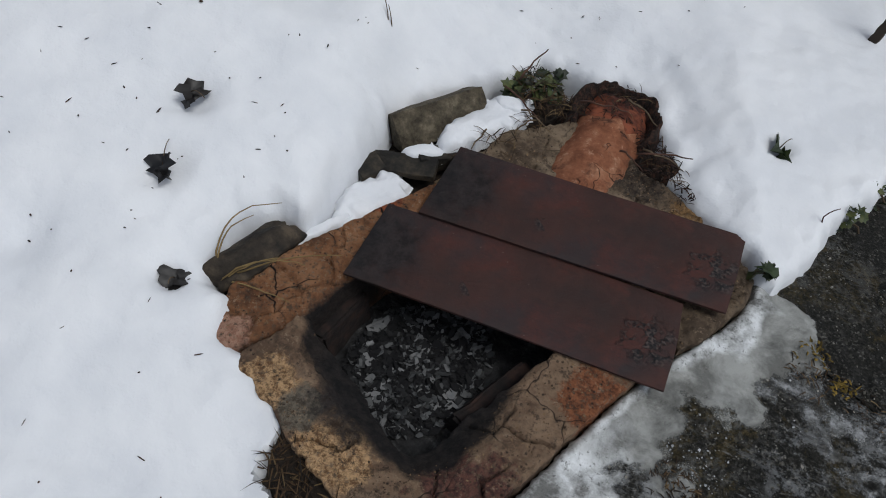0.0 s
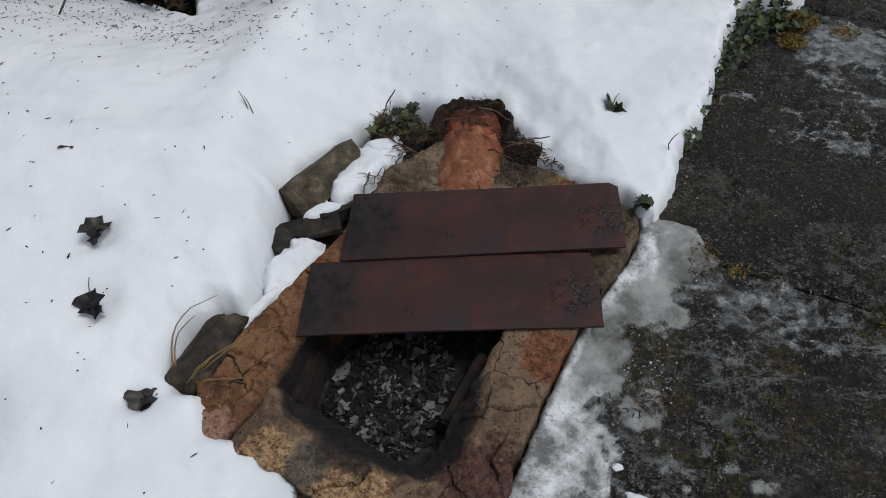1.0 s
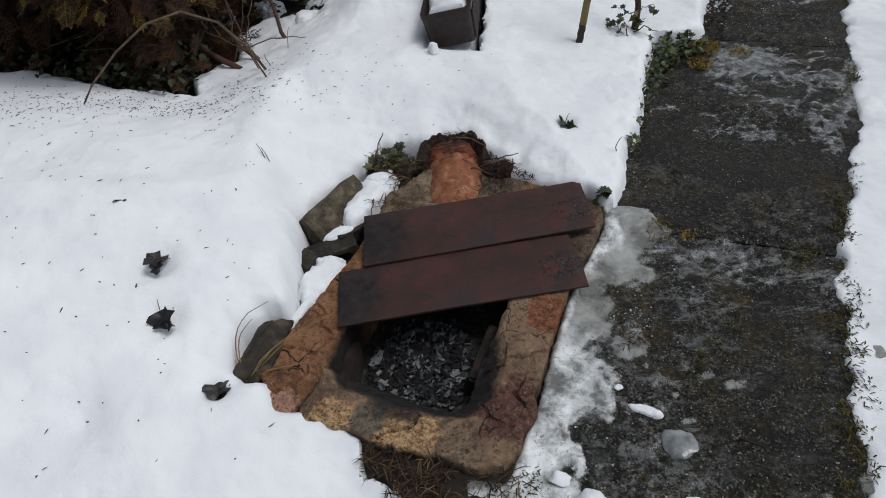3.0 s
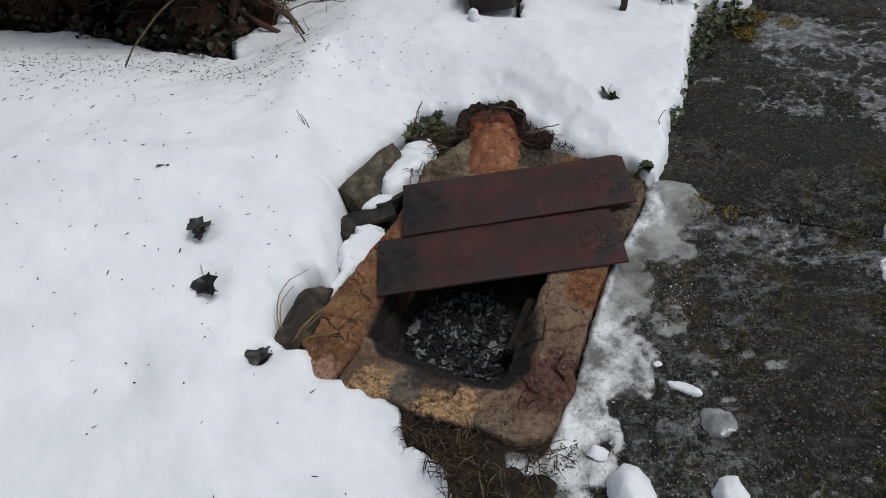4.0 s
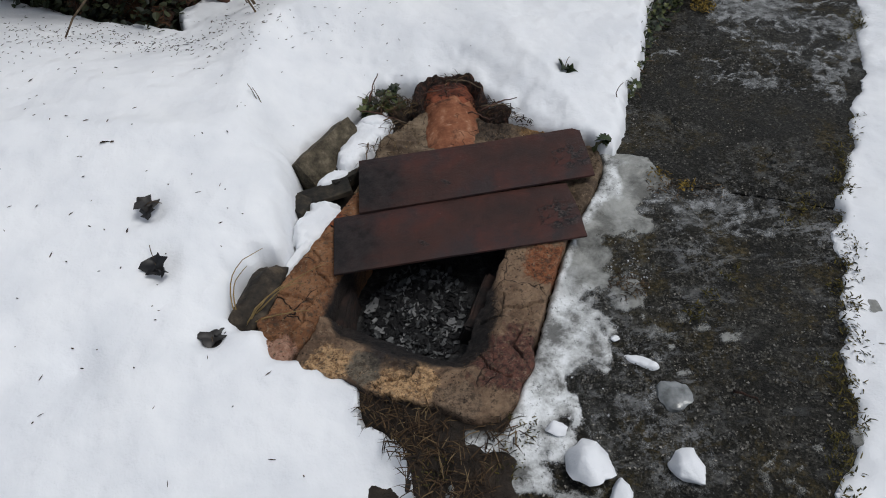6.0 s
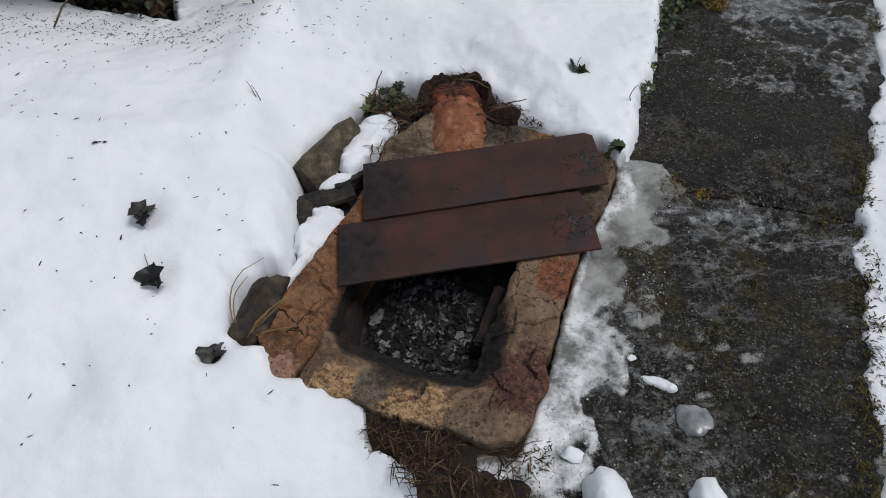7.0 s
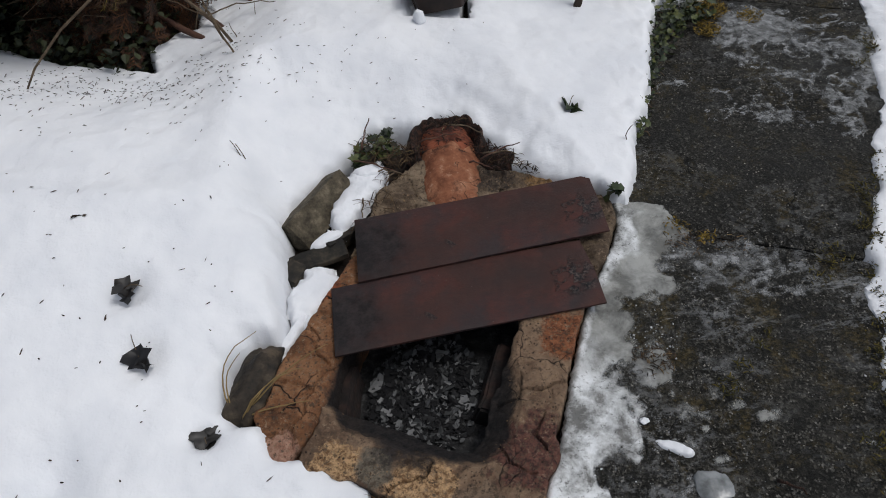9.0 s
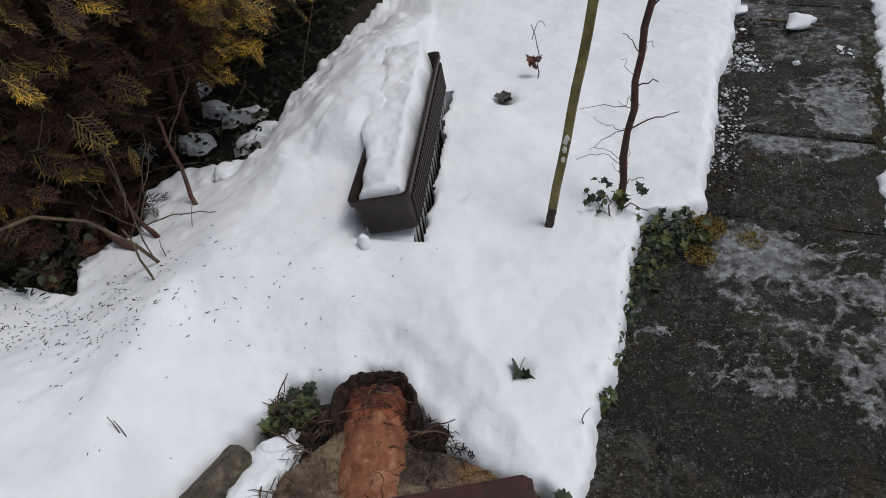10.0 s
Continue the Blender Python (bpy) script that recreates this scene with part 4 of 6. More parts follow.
def chunk(name, x, y, size, seed, mat, label, category, group, turn=0, points=15):
    """A broken lump with blunt corners."""
    r = random.Random(seed)
    bm = bmesh.new()
    for k in range(points):
        v = Vector((r.gauss(0, 1), r.gauss(0, 1), r.gauss(0, 1))).normalized() * r.uniform(0.8, 1.05)
        bm.verts.new((v.x * size[0], v.y * size[1], max(v.z, -0.5) * size[2]))
    hull = bmesh.ops.convex_hull(bm, input=bm.verts)
    bmesh.ops.delete(bm, geom=[v for v in bm.verts if not v.link_faces], context="VERTS")
    bmesh.ops.subdivide_edges(bm, edges=bm.edges[:], cuts=3, use_grid_fill=True)
    for turns in range(2):
        bmesh.ops.smooth_vert(bm, verts=bm.verts, factor=0.35, use_axis_x=True, use_axis_y=True, use_axis_z=True)
    for v in bm.verts:
        p = v.co / max(size)
        v.co *= 1.08 + 0.20 * noise.noise(p * 1.7 + Vector((seed, 0, 0))) + 0.14 * noise.noise(p * 5 + Vector((0, seed, 0)))
    z0 = max(0.0, on_snow(x, y))
    solid(name, moved(bm, pose(x, y, z0 + size[2] * 0.40, 0, 0, turn)), mat, (x, y, z0), label, category, group)


chunk("ice_chunk", 0.418, 0.322, (0.047, 0.05, 0.012), 3, ICE, "flat piece of grey translucent ice on the path", "ice", "", 20)
chunk("snow_chunk", 0.178, 0.165, (0.058, 0.068, 0.05), 5, SNOW, "white snow lump on the path edge", "snow lump", "snow lumps", 30)
chunk("snow_chunk", 0.385, 0.142, (0.035, 0.052, 0.035), 8, SNOW, "white snow lump on the wet slab", "snow lump", "snow lumps", 15)
chunk("snow_chunk", 0.128, 0.262, (0.03, 0.022, 0.02), 9, SNOW, "small white snow lump on the slush", "snow lump", "snow lumps", 0)
chunk("snow_chunk", 0.235, 0.085, (0.05, 0.03, 0.035), 12, SNOW, "white snow lump beside a larger one", "snow lump", "snow lumps", 70)
chunk("snow_chunk", 0.322, 0.50, (0.013, 0.011, 0.009), 13, SNOW, "tiny snow crumb on the path", "snow lump", "snow lumps", 0)
snow_patch(0.365, 0.43, 0.055, 0.018, -32, 0.0, 0.012, 14, "thin ragged snow streak on the path")
chunk("snow_chunk", 0.551, 1.11, (0.010, 0.008, 0.008), 15, SNOW, "tiny pale ice crumb at a slab joint", "snow lump", "snow lumps", 0)
chunk("snow_chunk", 1.99, 3.52, (0.09, 0.07, 0.05), 16, SNOW, "white snow lump far along the path", "snow lump", "snow lumps", 20)
chunk("snow_chunk", 1.84, 3.17, (0.022, 0.02, 0.018), 17, SNOW, "small snow lump far along the path", "snow lump", "snow lumps", 0)
chunk("snow_chunk", 1.80, 3.75, (0.06, 0.04, 0.03), 18, SNOW, "flat snow lump far along the path", "snow lump", "snow lumps", 10)

chunk("snow_chunk", -0.575, 2.66, (0.06, 0.05, 0.045), 19, SNOW, "rounded snow lump at the hedge foot", "snow lump", "snow lumps", 10)
chunk("snow_chunk", -0.02, 2.07, (0.03, 0.026, 0.03), 22, SNOW, "small snow lump against the planter", "snow lump", "snow lumps", 40)

# ---------------------------------------------------------------- planter box
PLASTIC = make_simple("brown_plastic", [(0.38, (0.014, 0.0085, 0.007)), (0.62, (0.032, 0.019, 0.015))], 25, 0.5, 0.15, 0.002)


def planter():
    sx, sy = PLANTER_F[0] - PLANTER_N[0], PLANTER_F[1] - PLANTER_N[1]
    turn = math.degrees(math.atan2(-sx, sy))
    length = math.hypot(sx, sy)
    m = pose(PLANTER_N[0] + 0.012, PLANTER_N[1], 0.16, 0, -9, turn)
    root = thing("planter_box", (PLANTER_N[0], PLANTER_N[1], 0.15), "long brown ribbed plastic balcony planter filled with snow", "planter")
    w, wb, h, t = PLANTER_W / 2, PLANTER_W / 2 - 0.016, 0.155, 0.006
    bm = bmesh.new()

    def ring(half, y0, y1, z, r):
        pts = []
        for cx, cy, a0 in ((half - r, y1 - r, 0), (-half + r, y1 - r, 90), (-half + r, y0 + r, 180), (half - r, y0 + r, 270)):
            for k in range(5):
                a = radians(a0 + 22.5 * k)
                pts.append(bm.verts.new((cx + r * math.cos(a), cy + r * math.sin(a), z)))
        return pts

    rings = [ring(wb, 0.03, length - 0.03, 0, 0.02), ring(w - 0.008, 0.008, length - 0.008, h - 0.02, 0.025), ring(w, 0, length, h - 0.018, 0.028), ring(w, 0, length, h, 0.028),
             ring(w - 0.012, 0.012, length - 0.012, h, 0.022), ring(w - 0.014, 0.014, length - 0.014, h - 0.02, 0.022), ring(wb - 0.006, 0.036, length - 0.036, 0.01, 0.016)]
    for a, b in zip(rings, rings[1:]):
        for k in range(20):
            bm.faces.new((a[k], a[(k + 1) % 20], b[(k + 1) % 20], b[k]))
    bm.faces.new(rings[0][::-1])
    bm.faces.new(rings[-1])
    bmesh.ops.recalc_face_normals(bm, faces=bm.faces)
    box = part("box", moved(bm, m), PLASTIC, root, smooth=False)
    rib = bmesh.new()
    slope = math.degrees(math.atan2(0.010, h - 0.03))
    bmesh.ops.create_cube(rib, size=1)
    bmesh.ops.scale(rib, vec=(0.012, 0.010, h - 0.035), verts=rib.verts)
    bmesh.ops.bevel(rib, geom=rib.edges[:], offset=0.002, segments=1, affect="EDGES")
    me = mesh_of("rib", rib, PLASTIC, smooth=False)
    for k in range(34):
        y = 0.05 + k * (length - 0.1) / 33
        for s in (1, -1):
            piece("rib", me, box, m @ pose(s * ((w + wb) / 2 - 0.001), y, (h - 0.03) / 2 + 0.004, 0, s * slope, 0))
    # snow lying in the box, rounded over the rim
    n, k2 = 120, 40
    xs, ys = np.linspace(-1, 1, k2), np.linspace(0, 1, n)
    X, Y = np.meshgrid(xs, ys, indexing="ij")
    over = step(0.16, 0.36, Y + 0.05 * fbm(Y, X * 0, 0.1, 2, 9)) * np.clip(-X, 0, 1)
    px = X * (w - 0.018) - 0.004 + 0.030 * fbm(Y * 1.0, X * 0 + np.sign(X) * 5, 0.13, 4, 2) * np.abs(X) - 0.018 * np.clip(X, 0, 1) - 0.025 * over
    py = 0.035 + Y * (length - 0.02)
    e = np.clip(np.maximum(np.abs(X) ** 1.3, np.where(Y < 0.5, np.abs(2 * Y - 1) ** 9, 0)), 0, 1)
    e = np.where(X < 0, np.maximum(e * (1 - 0.30 * over), np.where(Y < 0.5, np.abs(2 * Y - 1) ** 9, 0)), e)
    pz = 0.02 + (h - 0.012 + 0.045 * step(0.15, 0.8, Y)) * np.sqrt(np.clip(1 - e**6, 0, 1)) + 0.022 * fbm(px, py, 0.12, 4, 3) + 0.006 * fbm(px, py, 0.04, 2, 8)
    bm = sheet(xs, ys, pz)
    flat = np.stack([px, py, pz], -1).reshape(-1, 3)
    bm.verts.ensure_lookup_table()
    for v, p in zip(bm.verts, flat):
        v.co = p
    c = m @ Vector((0, length / 2, 0.05))
    solid("snow_fill", moved(bm, m), SNOW, c, "rounded snow lying in the planter box", "snow")


planter()

# ---------------------------------------------------------------- stake and rose
STAKE = make_simple("mossy_painted_wood", [(0.3, (0.085, 0.065, 0.022)), (0.5, (0.16, 0.13, 0.045)), (0.72, (0.24, 0.20, 0.085))], 14, 0.85, 0.5, 0.003)
WET = make_simple("wet_dark_wood", [(0.3, (0.018, 0.012, 0.008)), (0.7, (0.045, 0.03, 0.018))], 14, 0.7, 0.4, 0.003)
LICHEN = make_simple("pale_lichen", [(0.3, (0.45, 0.46, 0.40)), (0.7, (0.62, 0.62, 0.56))], 40, 0.9)
sb, stp = Vector((0.572, 2.145, 0.06)), Vector((0.775, 2.215, 1.15))


def square_post(a, b, half, mat, root, name, label=""):
    d = (b - a).normalized()
    s = d.cross(Vector((0.3, 1, 0))).normalized()
    t = s.cross(d)
    bm, rows = bmesh.new(), []
    for k in range(13):
        c = a.lerp(b, k / 12) + s * 0.0015 * math.sin(k * 1.7)
        rows.append([bm.verts.new(c + half * (i * s + j * t)) for i, j in ((-1, -0.75), (-0.75, -1), (0.75, -1), (1, -0.75), (1, 0.75), (0.75, 1), (-0.75, 1), (-1, 0.75))])
    for p, q in zip(rows, rows[1:]):
        for k in range(8):
            bm.faces.new((p[k], p[(k + 1) % 8], q[(k + 1) % 8], q[k]))
    bm.faces.new(rows[0][::-1])
    bm.faces.new(rows[-1])
    return part(name, bm, mat, root, label, smooth=False)


stake = thing("garden_stake", sb, "leaning yellow-green wooden garden stake with pale lichen spots", "stake")
square_post(sb.lerp(stp, 0.11), stp, 0.014, STAKE, stake, "shaft")
square_post(sb, sb.lerp(stp, 0.11), 0.0135, WET, stake, "foot", "dark wet foot of the stake")
for s, r in ((0.335, 0.011), (0.305, 0.008), (0.275, 0.007)):
    bm = rock(int(s * 100), (r * 0.9, 0.003, r * 1.5), 0.35, 3)
    part("lichen_spot", moved(bm, Matrix.Translation(sb.lerp(stp, s) + Vector((-0.002, -0.014, 0)))), LICHEN, stake, "pale lichen spot")

BARK = make_simple("red_brown_bark", [(0.3, (0.035, 0.016, 0.012)), (0.55, (0.075, 0.034, 0.022)), (0.75, (0.13, 0.07, 0.04))], 40, 0.8, 0.6, 0.003)
TWIG = make_simple("grey_brown_twig", [(0.3, (0.045, 0.030, 0.018)), (0.55, (0.10, 0.070, 0.043)), (0.75, (0.22, 0.17, 0.11))], 40, 0.85, 0.5, 0.002)
rose = thing("rose_bush", (0.845, 2.27, 0.0), "bare thorny red-brown rose stem with thin twigs", "shrub")
rb, rt = Vector((0.842, 2.25, 0.0)), Vector((0.99, 2.33, 1.2))
rng = random.Random(3)
pts = bend(rb, rt, (-0.03, 0, 0), 14, 0.008, rng)
part("stem", tube(bmesh.new(), pts, 0.0135, 0.010, 8, 0.22, rng), BARK, rose)
for s, dx, dy, dz, r in ((0.30, 0.16, 0.02, 0.03, 0.003), (0.13, 0.07, 0.0, 0.01, 0.0022), (0.42, 0.06, -0.02, 0.02, 0.003), (0.30, -0.13, 0.0, -0.06, 0.0016), (0.20, -0.10, 0.02, 0.06, 0.0014),
                         (0.62, 0.12, 0.05, 0.10, 0.003), (0.75, -0.10, 0.0, 0.12, 0.003), (0.36, -0.17, 0.0, 0.02, 0.0014), (0.5, -0.06, 0.0, 0.08, 0.002)):
    a = rb.lerp(rt, s) + Vector((-0.03 * 4 * s * (1 - s), 0, 0))
    part("twig", tube(bmesh.new(), bend(a, a + Vector((dx, dy, dz)), (0, 0, 0.01), 6, 0.006, rng), r, r * 0.5, 5), BARK if dx > 0 else TWIG, rose)
for k in range(9):
    s = rng.uniform(0.08, 0.5)
    a = rb.lerp(rt, s) + Vector((-0.03 * 4 * s * (1 - s), 0, 0))
    b = a + Vector((rng.uniform(-0.22, 0.05), rng.uniform(-0.05, 0.05), rng.uniform(-0.10, 0.12)))
    part("tendril", tube(bmesh.new(), bend(a, b, (0, 0, rng.uniform(-0.05, 0.05)), 8, 0.008, rng), 0.0012, 0.0008, 4), TWIG, rose)
thorn = bmesh.new()
bmesh.ops.create_cone(thorn, cap_ends=True, segments=5, radius1=0.004, radius2=0.0004, depth=0.014)
thorn_me = mesh_of("thorn", thorn, BARK)
for k in range(16):
    s = 0.12 + k * 0.05
    p = rb.lerp(rt, s) + Vector((-0.03 * 4 * s * (1 - s), 0, 0))
    a = rng.uniform(0, 360)
    piece("thorn", thorn_me, rose, Matrix.Translation(p) @ pose(0, 0, 0, 0, 0, a) @ pose(0.014, 0, 0, 0, 80, 0))

# ---------------------------------------------------------------- leaves
IVY = make_leaf("ivy_leaf", [(0.3, (0.008, 0.014, 0.005)), (0.5, (0.024, 0.042, 0.010)), (0.75, (0.095, 0.105, 0.024))], 0.6)
DEAD = make_leaf("black_dead_leaf", [(0.3, (0.006, 0.006, 0.007)), (0.7, (0.022, 0.019, 0.017))], 0.5)
RED = make_leaf("red_brown_leaf", [(0.3, (0.05, 0.014, 0.010)), (0.7, (0.12, 0.035, 0.022))], 0.6)


def ivy_mesh(name, mat, size=0.03, curl=0.25, seed=0):
    """A lobed leaf, folded on its midrib, 3 mm of stalk and thickness."""
    bm = bmesh.new()
    shape = [(0, -0.55), (0.35, -0.75), (0.75, -0.35), (0.5, -0.05), (0.8, 0.35), (0.35, 0.4), (0, 1.0)]
    out = [(x, y) for x, y in shape] + [(-x, y) for x, y in shape[-2:0:-1]]
    r = random.Random(seed)
    z = lambda x, y: (abs(x) * 0.35 - curl * y * y + r.uniform(-0.05, 0.05))
    for lev in (0, -0.04):
        c = bm.verts.new((0, 0, lev * size))
        ring = [bm.verts.new((x * size, y * size, (z(x, y) + lev) * size)) for x, y in out]
        for k in range(len(ring)):
            f = (c, ring[k], ring[(k + 1) % len(ring)])
            bm.faces.new(f if lev == 0 else f[::-1])
    return mesh_of(name, bm, mat)


IVY_LEAVES = [ivy_mesh("leaf", IVY, s, c, i) for i, (s, c) in enumerate(((0.024, 0.2), (0.030, 0.4), (0.019, 0.1), (0.026, -0.2)))]


def ivy_clump(name, spots, count, label, seed, zf, spread_z=0.05, scale=0.85):
    """An ivy patch: leaves on creeping stems over a few round spots (x, y, radius)."""
    r = random.Random(seed)
    cx, cy = spots[0][:2]
    root = thing(name, (cx, cy, 0), label, "ivy", "ivy patches")
    for (x, y, rad) in spots:
        a = r.uniform(0, 6.28)
        part("stem", tube(bmesh.new(), bend((x - rad * math.cos(a), y - rad * math.sin(a), zf(x, y) - 0.005), (x + rad * math.cos(a), y + rad * math.sin(a), zf(x, y) + 0.005), (0, 0, 0.02), 6, 0.01, r), 0.003, 0.0015, 5), TWIG, root)
    for k in range(count):
        x, y, rad = spots[k % len(spots)]
        a, d = r.uniform(0, 6.28), rad * r.random() ** 0.5
        px, py = x + d * math.cos(a), y + d * math.sin(a)
        m = Matrix.Translation((px, py, zf(px, py) + r.uniform(0.004, spread_z))) @ pose(0, 0, 0, r.uniform(-45, 45), r.uniform(-45, 45), r.uniform(0, 360)) @ Matrix.Scale(scale * r.uniform(0.6, 1.25), 4)
        piece("leaf", r.choice(IVY_LEAVES), root, m)
    return root


flat = lambda x, y: 0.0
ivy_clump("ivy_patch", [tuple(plan(u, n))[:2] + (rad,) for u, n, rad in ((2.22, 0.02, 0.06), (2.12, 0.0, 0.06), (2.36, 0.11, 0.06), (2.33, 0.0, 0.09), (2.25, -0.04, 0.09), (2.15, -0.05, 0.07), (2.38, 0.08, 0.08), (2.05, -0.04, 0.06), (2.40, 0.03, 0.08), (2.30, 0.06, 0.07))], 300, "green ivy hanging under the snow edge by the path", 1, flat, 0.07, 0.62)
ivy_clump("ivy_patch", [tuple(plan(u, n))[:2] + (rad,) for u, n, rad in ((1.95, -0.03, 0.055), (1.85, -0.03, 0.05), (1.75, -0.035, 0.045), (1.62, -0.03, 0.04))], 110, "sparse green ivy along the snow cliff", 2, flat, 0.08, 0.55)
ivy_clump("ivy_patch", [(-0.215, 1.60, 0.05), (-0.255, 1.565, 0.05), (-0.185, 1.555, 0.03), (-0.28, 1.52, 0.03)], 90, "dark green ivy between snow and clay pipe", 3, lambda x, y: 0.012, 0.045, 0.72)
ivy_clump("ivy_patch", [(0.80, 2.23, 0.06), (0.75, 2.25, 0.06), (0.87, 2.20, 0.05)], 34, "green ivy round the rose stem's foot", 4, lambda x, y: 0.09, 0.10, 0.68)
ivy_clump("ivy_patch", [(0.445, 1.20, 0.022)], 9, "small green sprig at the pit's corner", 5, lambda x, y: 0.05, 0.03)


def crumpled(name, mat, size, seed):
    """A shrivelled, torn leaf."""
    r, bm = random.Random(seed), bmesh.new()
    out = [(math.cos(6.283 * k / 13), math.sin(6.283 * k / 13), r.uniform(0.62, 1.0)) for k in range(13)]
    for lev in (0, -0.05):
        c = bm.verts.new((0, 0, lev * size))
        r2 = random.Random(seed + 1)
        mid = [bm.verts.new((x * q * 0.5 * size, y * q * 0.38 * size, (r2.uniform(0.05, 0.35) + lev) * size)) for x, y, q in out]
        ring = [bm.verts.new((x * q * size, y * q * 0.75 * size, (r2.uniform(-0.25, 0.5) + lev) * size)) for x, y, q in out]
        for k in range(13):
            j = (k + 1) % 13
            for f in ((c, mid[k], mid[j]), (mid[k], ring[k], ring[j], mid[j])):
                bm.faces.new(f if lev == 0 else f[::-1])
    return mesh_of(name, bm, mat)


bm_leaf = crumpled("leaf", DEAD, 0.046, 9)


def fallen_leaf(x, y, z, rx, ry, rz, mesh, label, stalk=0.06):
    root = thing("fallen_leaf", (x, y, z), label, "leaf", "fallen leaves in the snow")
    piece("blade", mesh, root, pose(x, y, z, rx, ry, rz))
    piece("blade", mesh, root, pose(x + 0.012, y - 0.02, z - 0.008, -ry, rx, rz + 100) @ Matrix.Scale(0.7, 4))
    a = pose(x, y, z, 0, 0, rz).to_3x3() @ Vector((0, -1, 0))
    part("stalk", tube(bmesh.new(), bend((x, y, z), Vector((x, y, z + 0.02)) + a * stalk, (0, 0, 0.01), 5), 0.0014, 0.001, 5), TWIG, root)


fallen_leaf(-0.875, 0.965, on_snow(-0.875, 0.965, 0.035), 35, 20, 70, bm_leaf, "black curled dead leaf in a melted hollow")
fallen_leaf(-0.83, 0.785, on_snow(-0.83, 0.785, 0.03), -20, 30, 200, bm_leaf, "black ragged dead leaf in a melted hollow")
fallen_leaf(0.405, 1.565, on_snow(0.405, 1.565, 0.025), 50, -30, 140, ivy_mesh("leaf", IVY, 0.048, 0.5, 4), "dark green ivy leaf poking from the snow", 0.03)
fallen_leaf(-0.685, 0.60, on_snow(-0.685, 0.60, 0.012), 10, 15, 20, bm_leaf, "dark leaf under thin ice in the snow", 0.03)
fallen_leaf(0.533, 3.02, on_snow(0.533, 3.02, 0.03), 40, 10, 10, bm_leaf, "black leaf beside a grey pebble in the snow", 0.02)
chunkz = on_snow(0.53, 2.98)
solid("pebble", moved(rock(4, (0.03, 0.02, 0.018), 0.1, 2), pose(0.535, 2.97, chunkz + 0.008)), STONE, (0.535, 2.97, chunkz), "grey pebble in the snow", "stone")
sprig = thing("rose_sprig", (0.69, 3.15, 0.1), "dry red-brown rose leaf sprig sticking out of the snow", "sprig")
z0 = on_snow(0.69, 3.15)
part("stem", tube(bmesh.new(), bend((0.69, 3.15, z0 - 0.03), (0.685, 3.22, z0 + 0.22), (0.02, 0, 0), 6, 0.006), 0.003, 0.0015, 5), BARK, sprig)
part("stem", tube(bmesh.new(), bend((0.685, 3.2, z0 + 0.16), (0.75, 3.25, z0 + 0.19), (0, 0, 0.05), 6), 0.0018, 0.001, 5), TWIG, sprig)
rm = ivy_mesh("leaf", RED, 0.034, 0.3, 6)
for dx, dz, a in ((-0.02, 0.08, 40), (0.012, 0.085, 190), (-0.01, 0.06, 120)):
    piece("leaf", rm, sprig, pose(0.69 + dx, 3.17, z0 + dz, 60, 0, a))

# ---------------------------------------------------------------- hedge
THUJA = Mat("thuja_spray", 0.75)
f = THUJA.math("ADD", THUJA.math("MULTIPLY", THUJA.noise(3.0, 4), 0.75), THUJA.math("MULTIPLY", THUJA.rand(True), 0.25))
THUJA.colour(THUJA.ramp(f, (0.36, (0.030, 0.013, 0.006)), (0.45, (0.070, 0.030, 0.010)), (0.52, (0.085, 0.066, 0.010)), (0.58, (0.17, 0.12, 0.012)), (0.68, (0.46, 0.26, 0.018))))
DRY = make_simple("dead_brown_spray", [(0.34, (0.014, 0.008, 0.005)), (0.5, (0.034, 0.015, 0.008)), (0.66, (0.085, 0.034, 0.013))], 4, 0.9, 0.2, 0.003, 0.4)
# DARKIVY is a shaded copy of the ivy: the hedge's shade is in its greens
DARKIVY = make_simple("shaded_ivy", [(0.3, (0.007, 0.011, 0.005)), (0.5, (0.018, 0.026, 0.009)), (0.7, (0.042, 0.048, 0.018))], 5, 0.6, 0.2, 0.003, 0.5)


def spray_shape(length, pairs, seed):
    """Flat thuja spray: a rachis with forked side shoots, as arrays of quads."""
    r, v, f = random.Random(seed), [], []

    def strip(a, b, w0, w1):
        a, b = np.array(a), np.array(b)
        d = (b - a) / (np.linalg.norm(b - a) + 1e-9)
        s = np.cross(d, (0, 0, 1.0))
        i = len(v)
        v.extend([a - s * w0, a + s * w0, b + s * w1, b - s * w1])
        f.append((i, i + 1, i + 2, i + 3))

    strip((0, 0, 0), (0, length, -0.1 * length), 0.0035, 0.0015)
    for k in range(pairs):
        s = 0.12 + 0.85 * k / pairs
        for side in (1, -1):
            l = length * 0.42 * (1 - 0.75 * s) * r.uniform(0.8, 1.2) + 0.012
            a = np.array((0, s * length, -0.1 * length * s))
            b = a + (side * l * 0.75, l * 0.72, r.uniform(-0.012, 0.006))
            strip(a, b, 0.0032, 0.0016)
            for q in (0.4, 0.72):
                c = a + (b - a) * q
                strip(c, c + (side * l * 0.10, l * 0.42, r.uniform(-0.008, 0.006)), 0.0026, 0.0013)
                strip(c, c + (side * l * 0.40, l * 0.02, r.uniform(-0.008, 0.006)), 0.0026, 0.0013)
    return np.array(v), np.array(f)


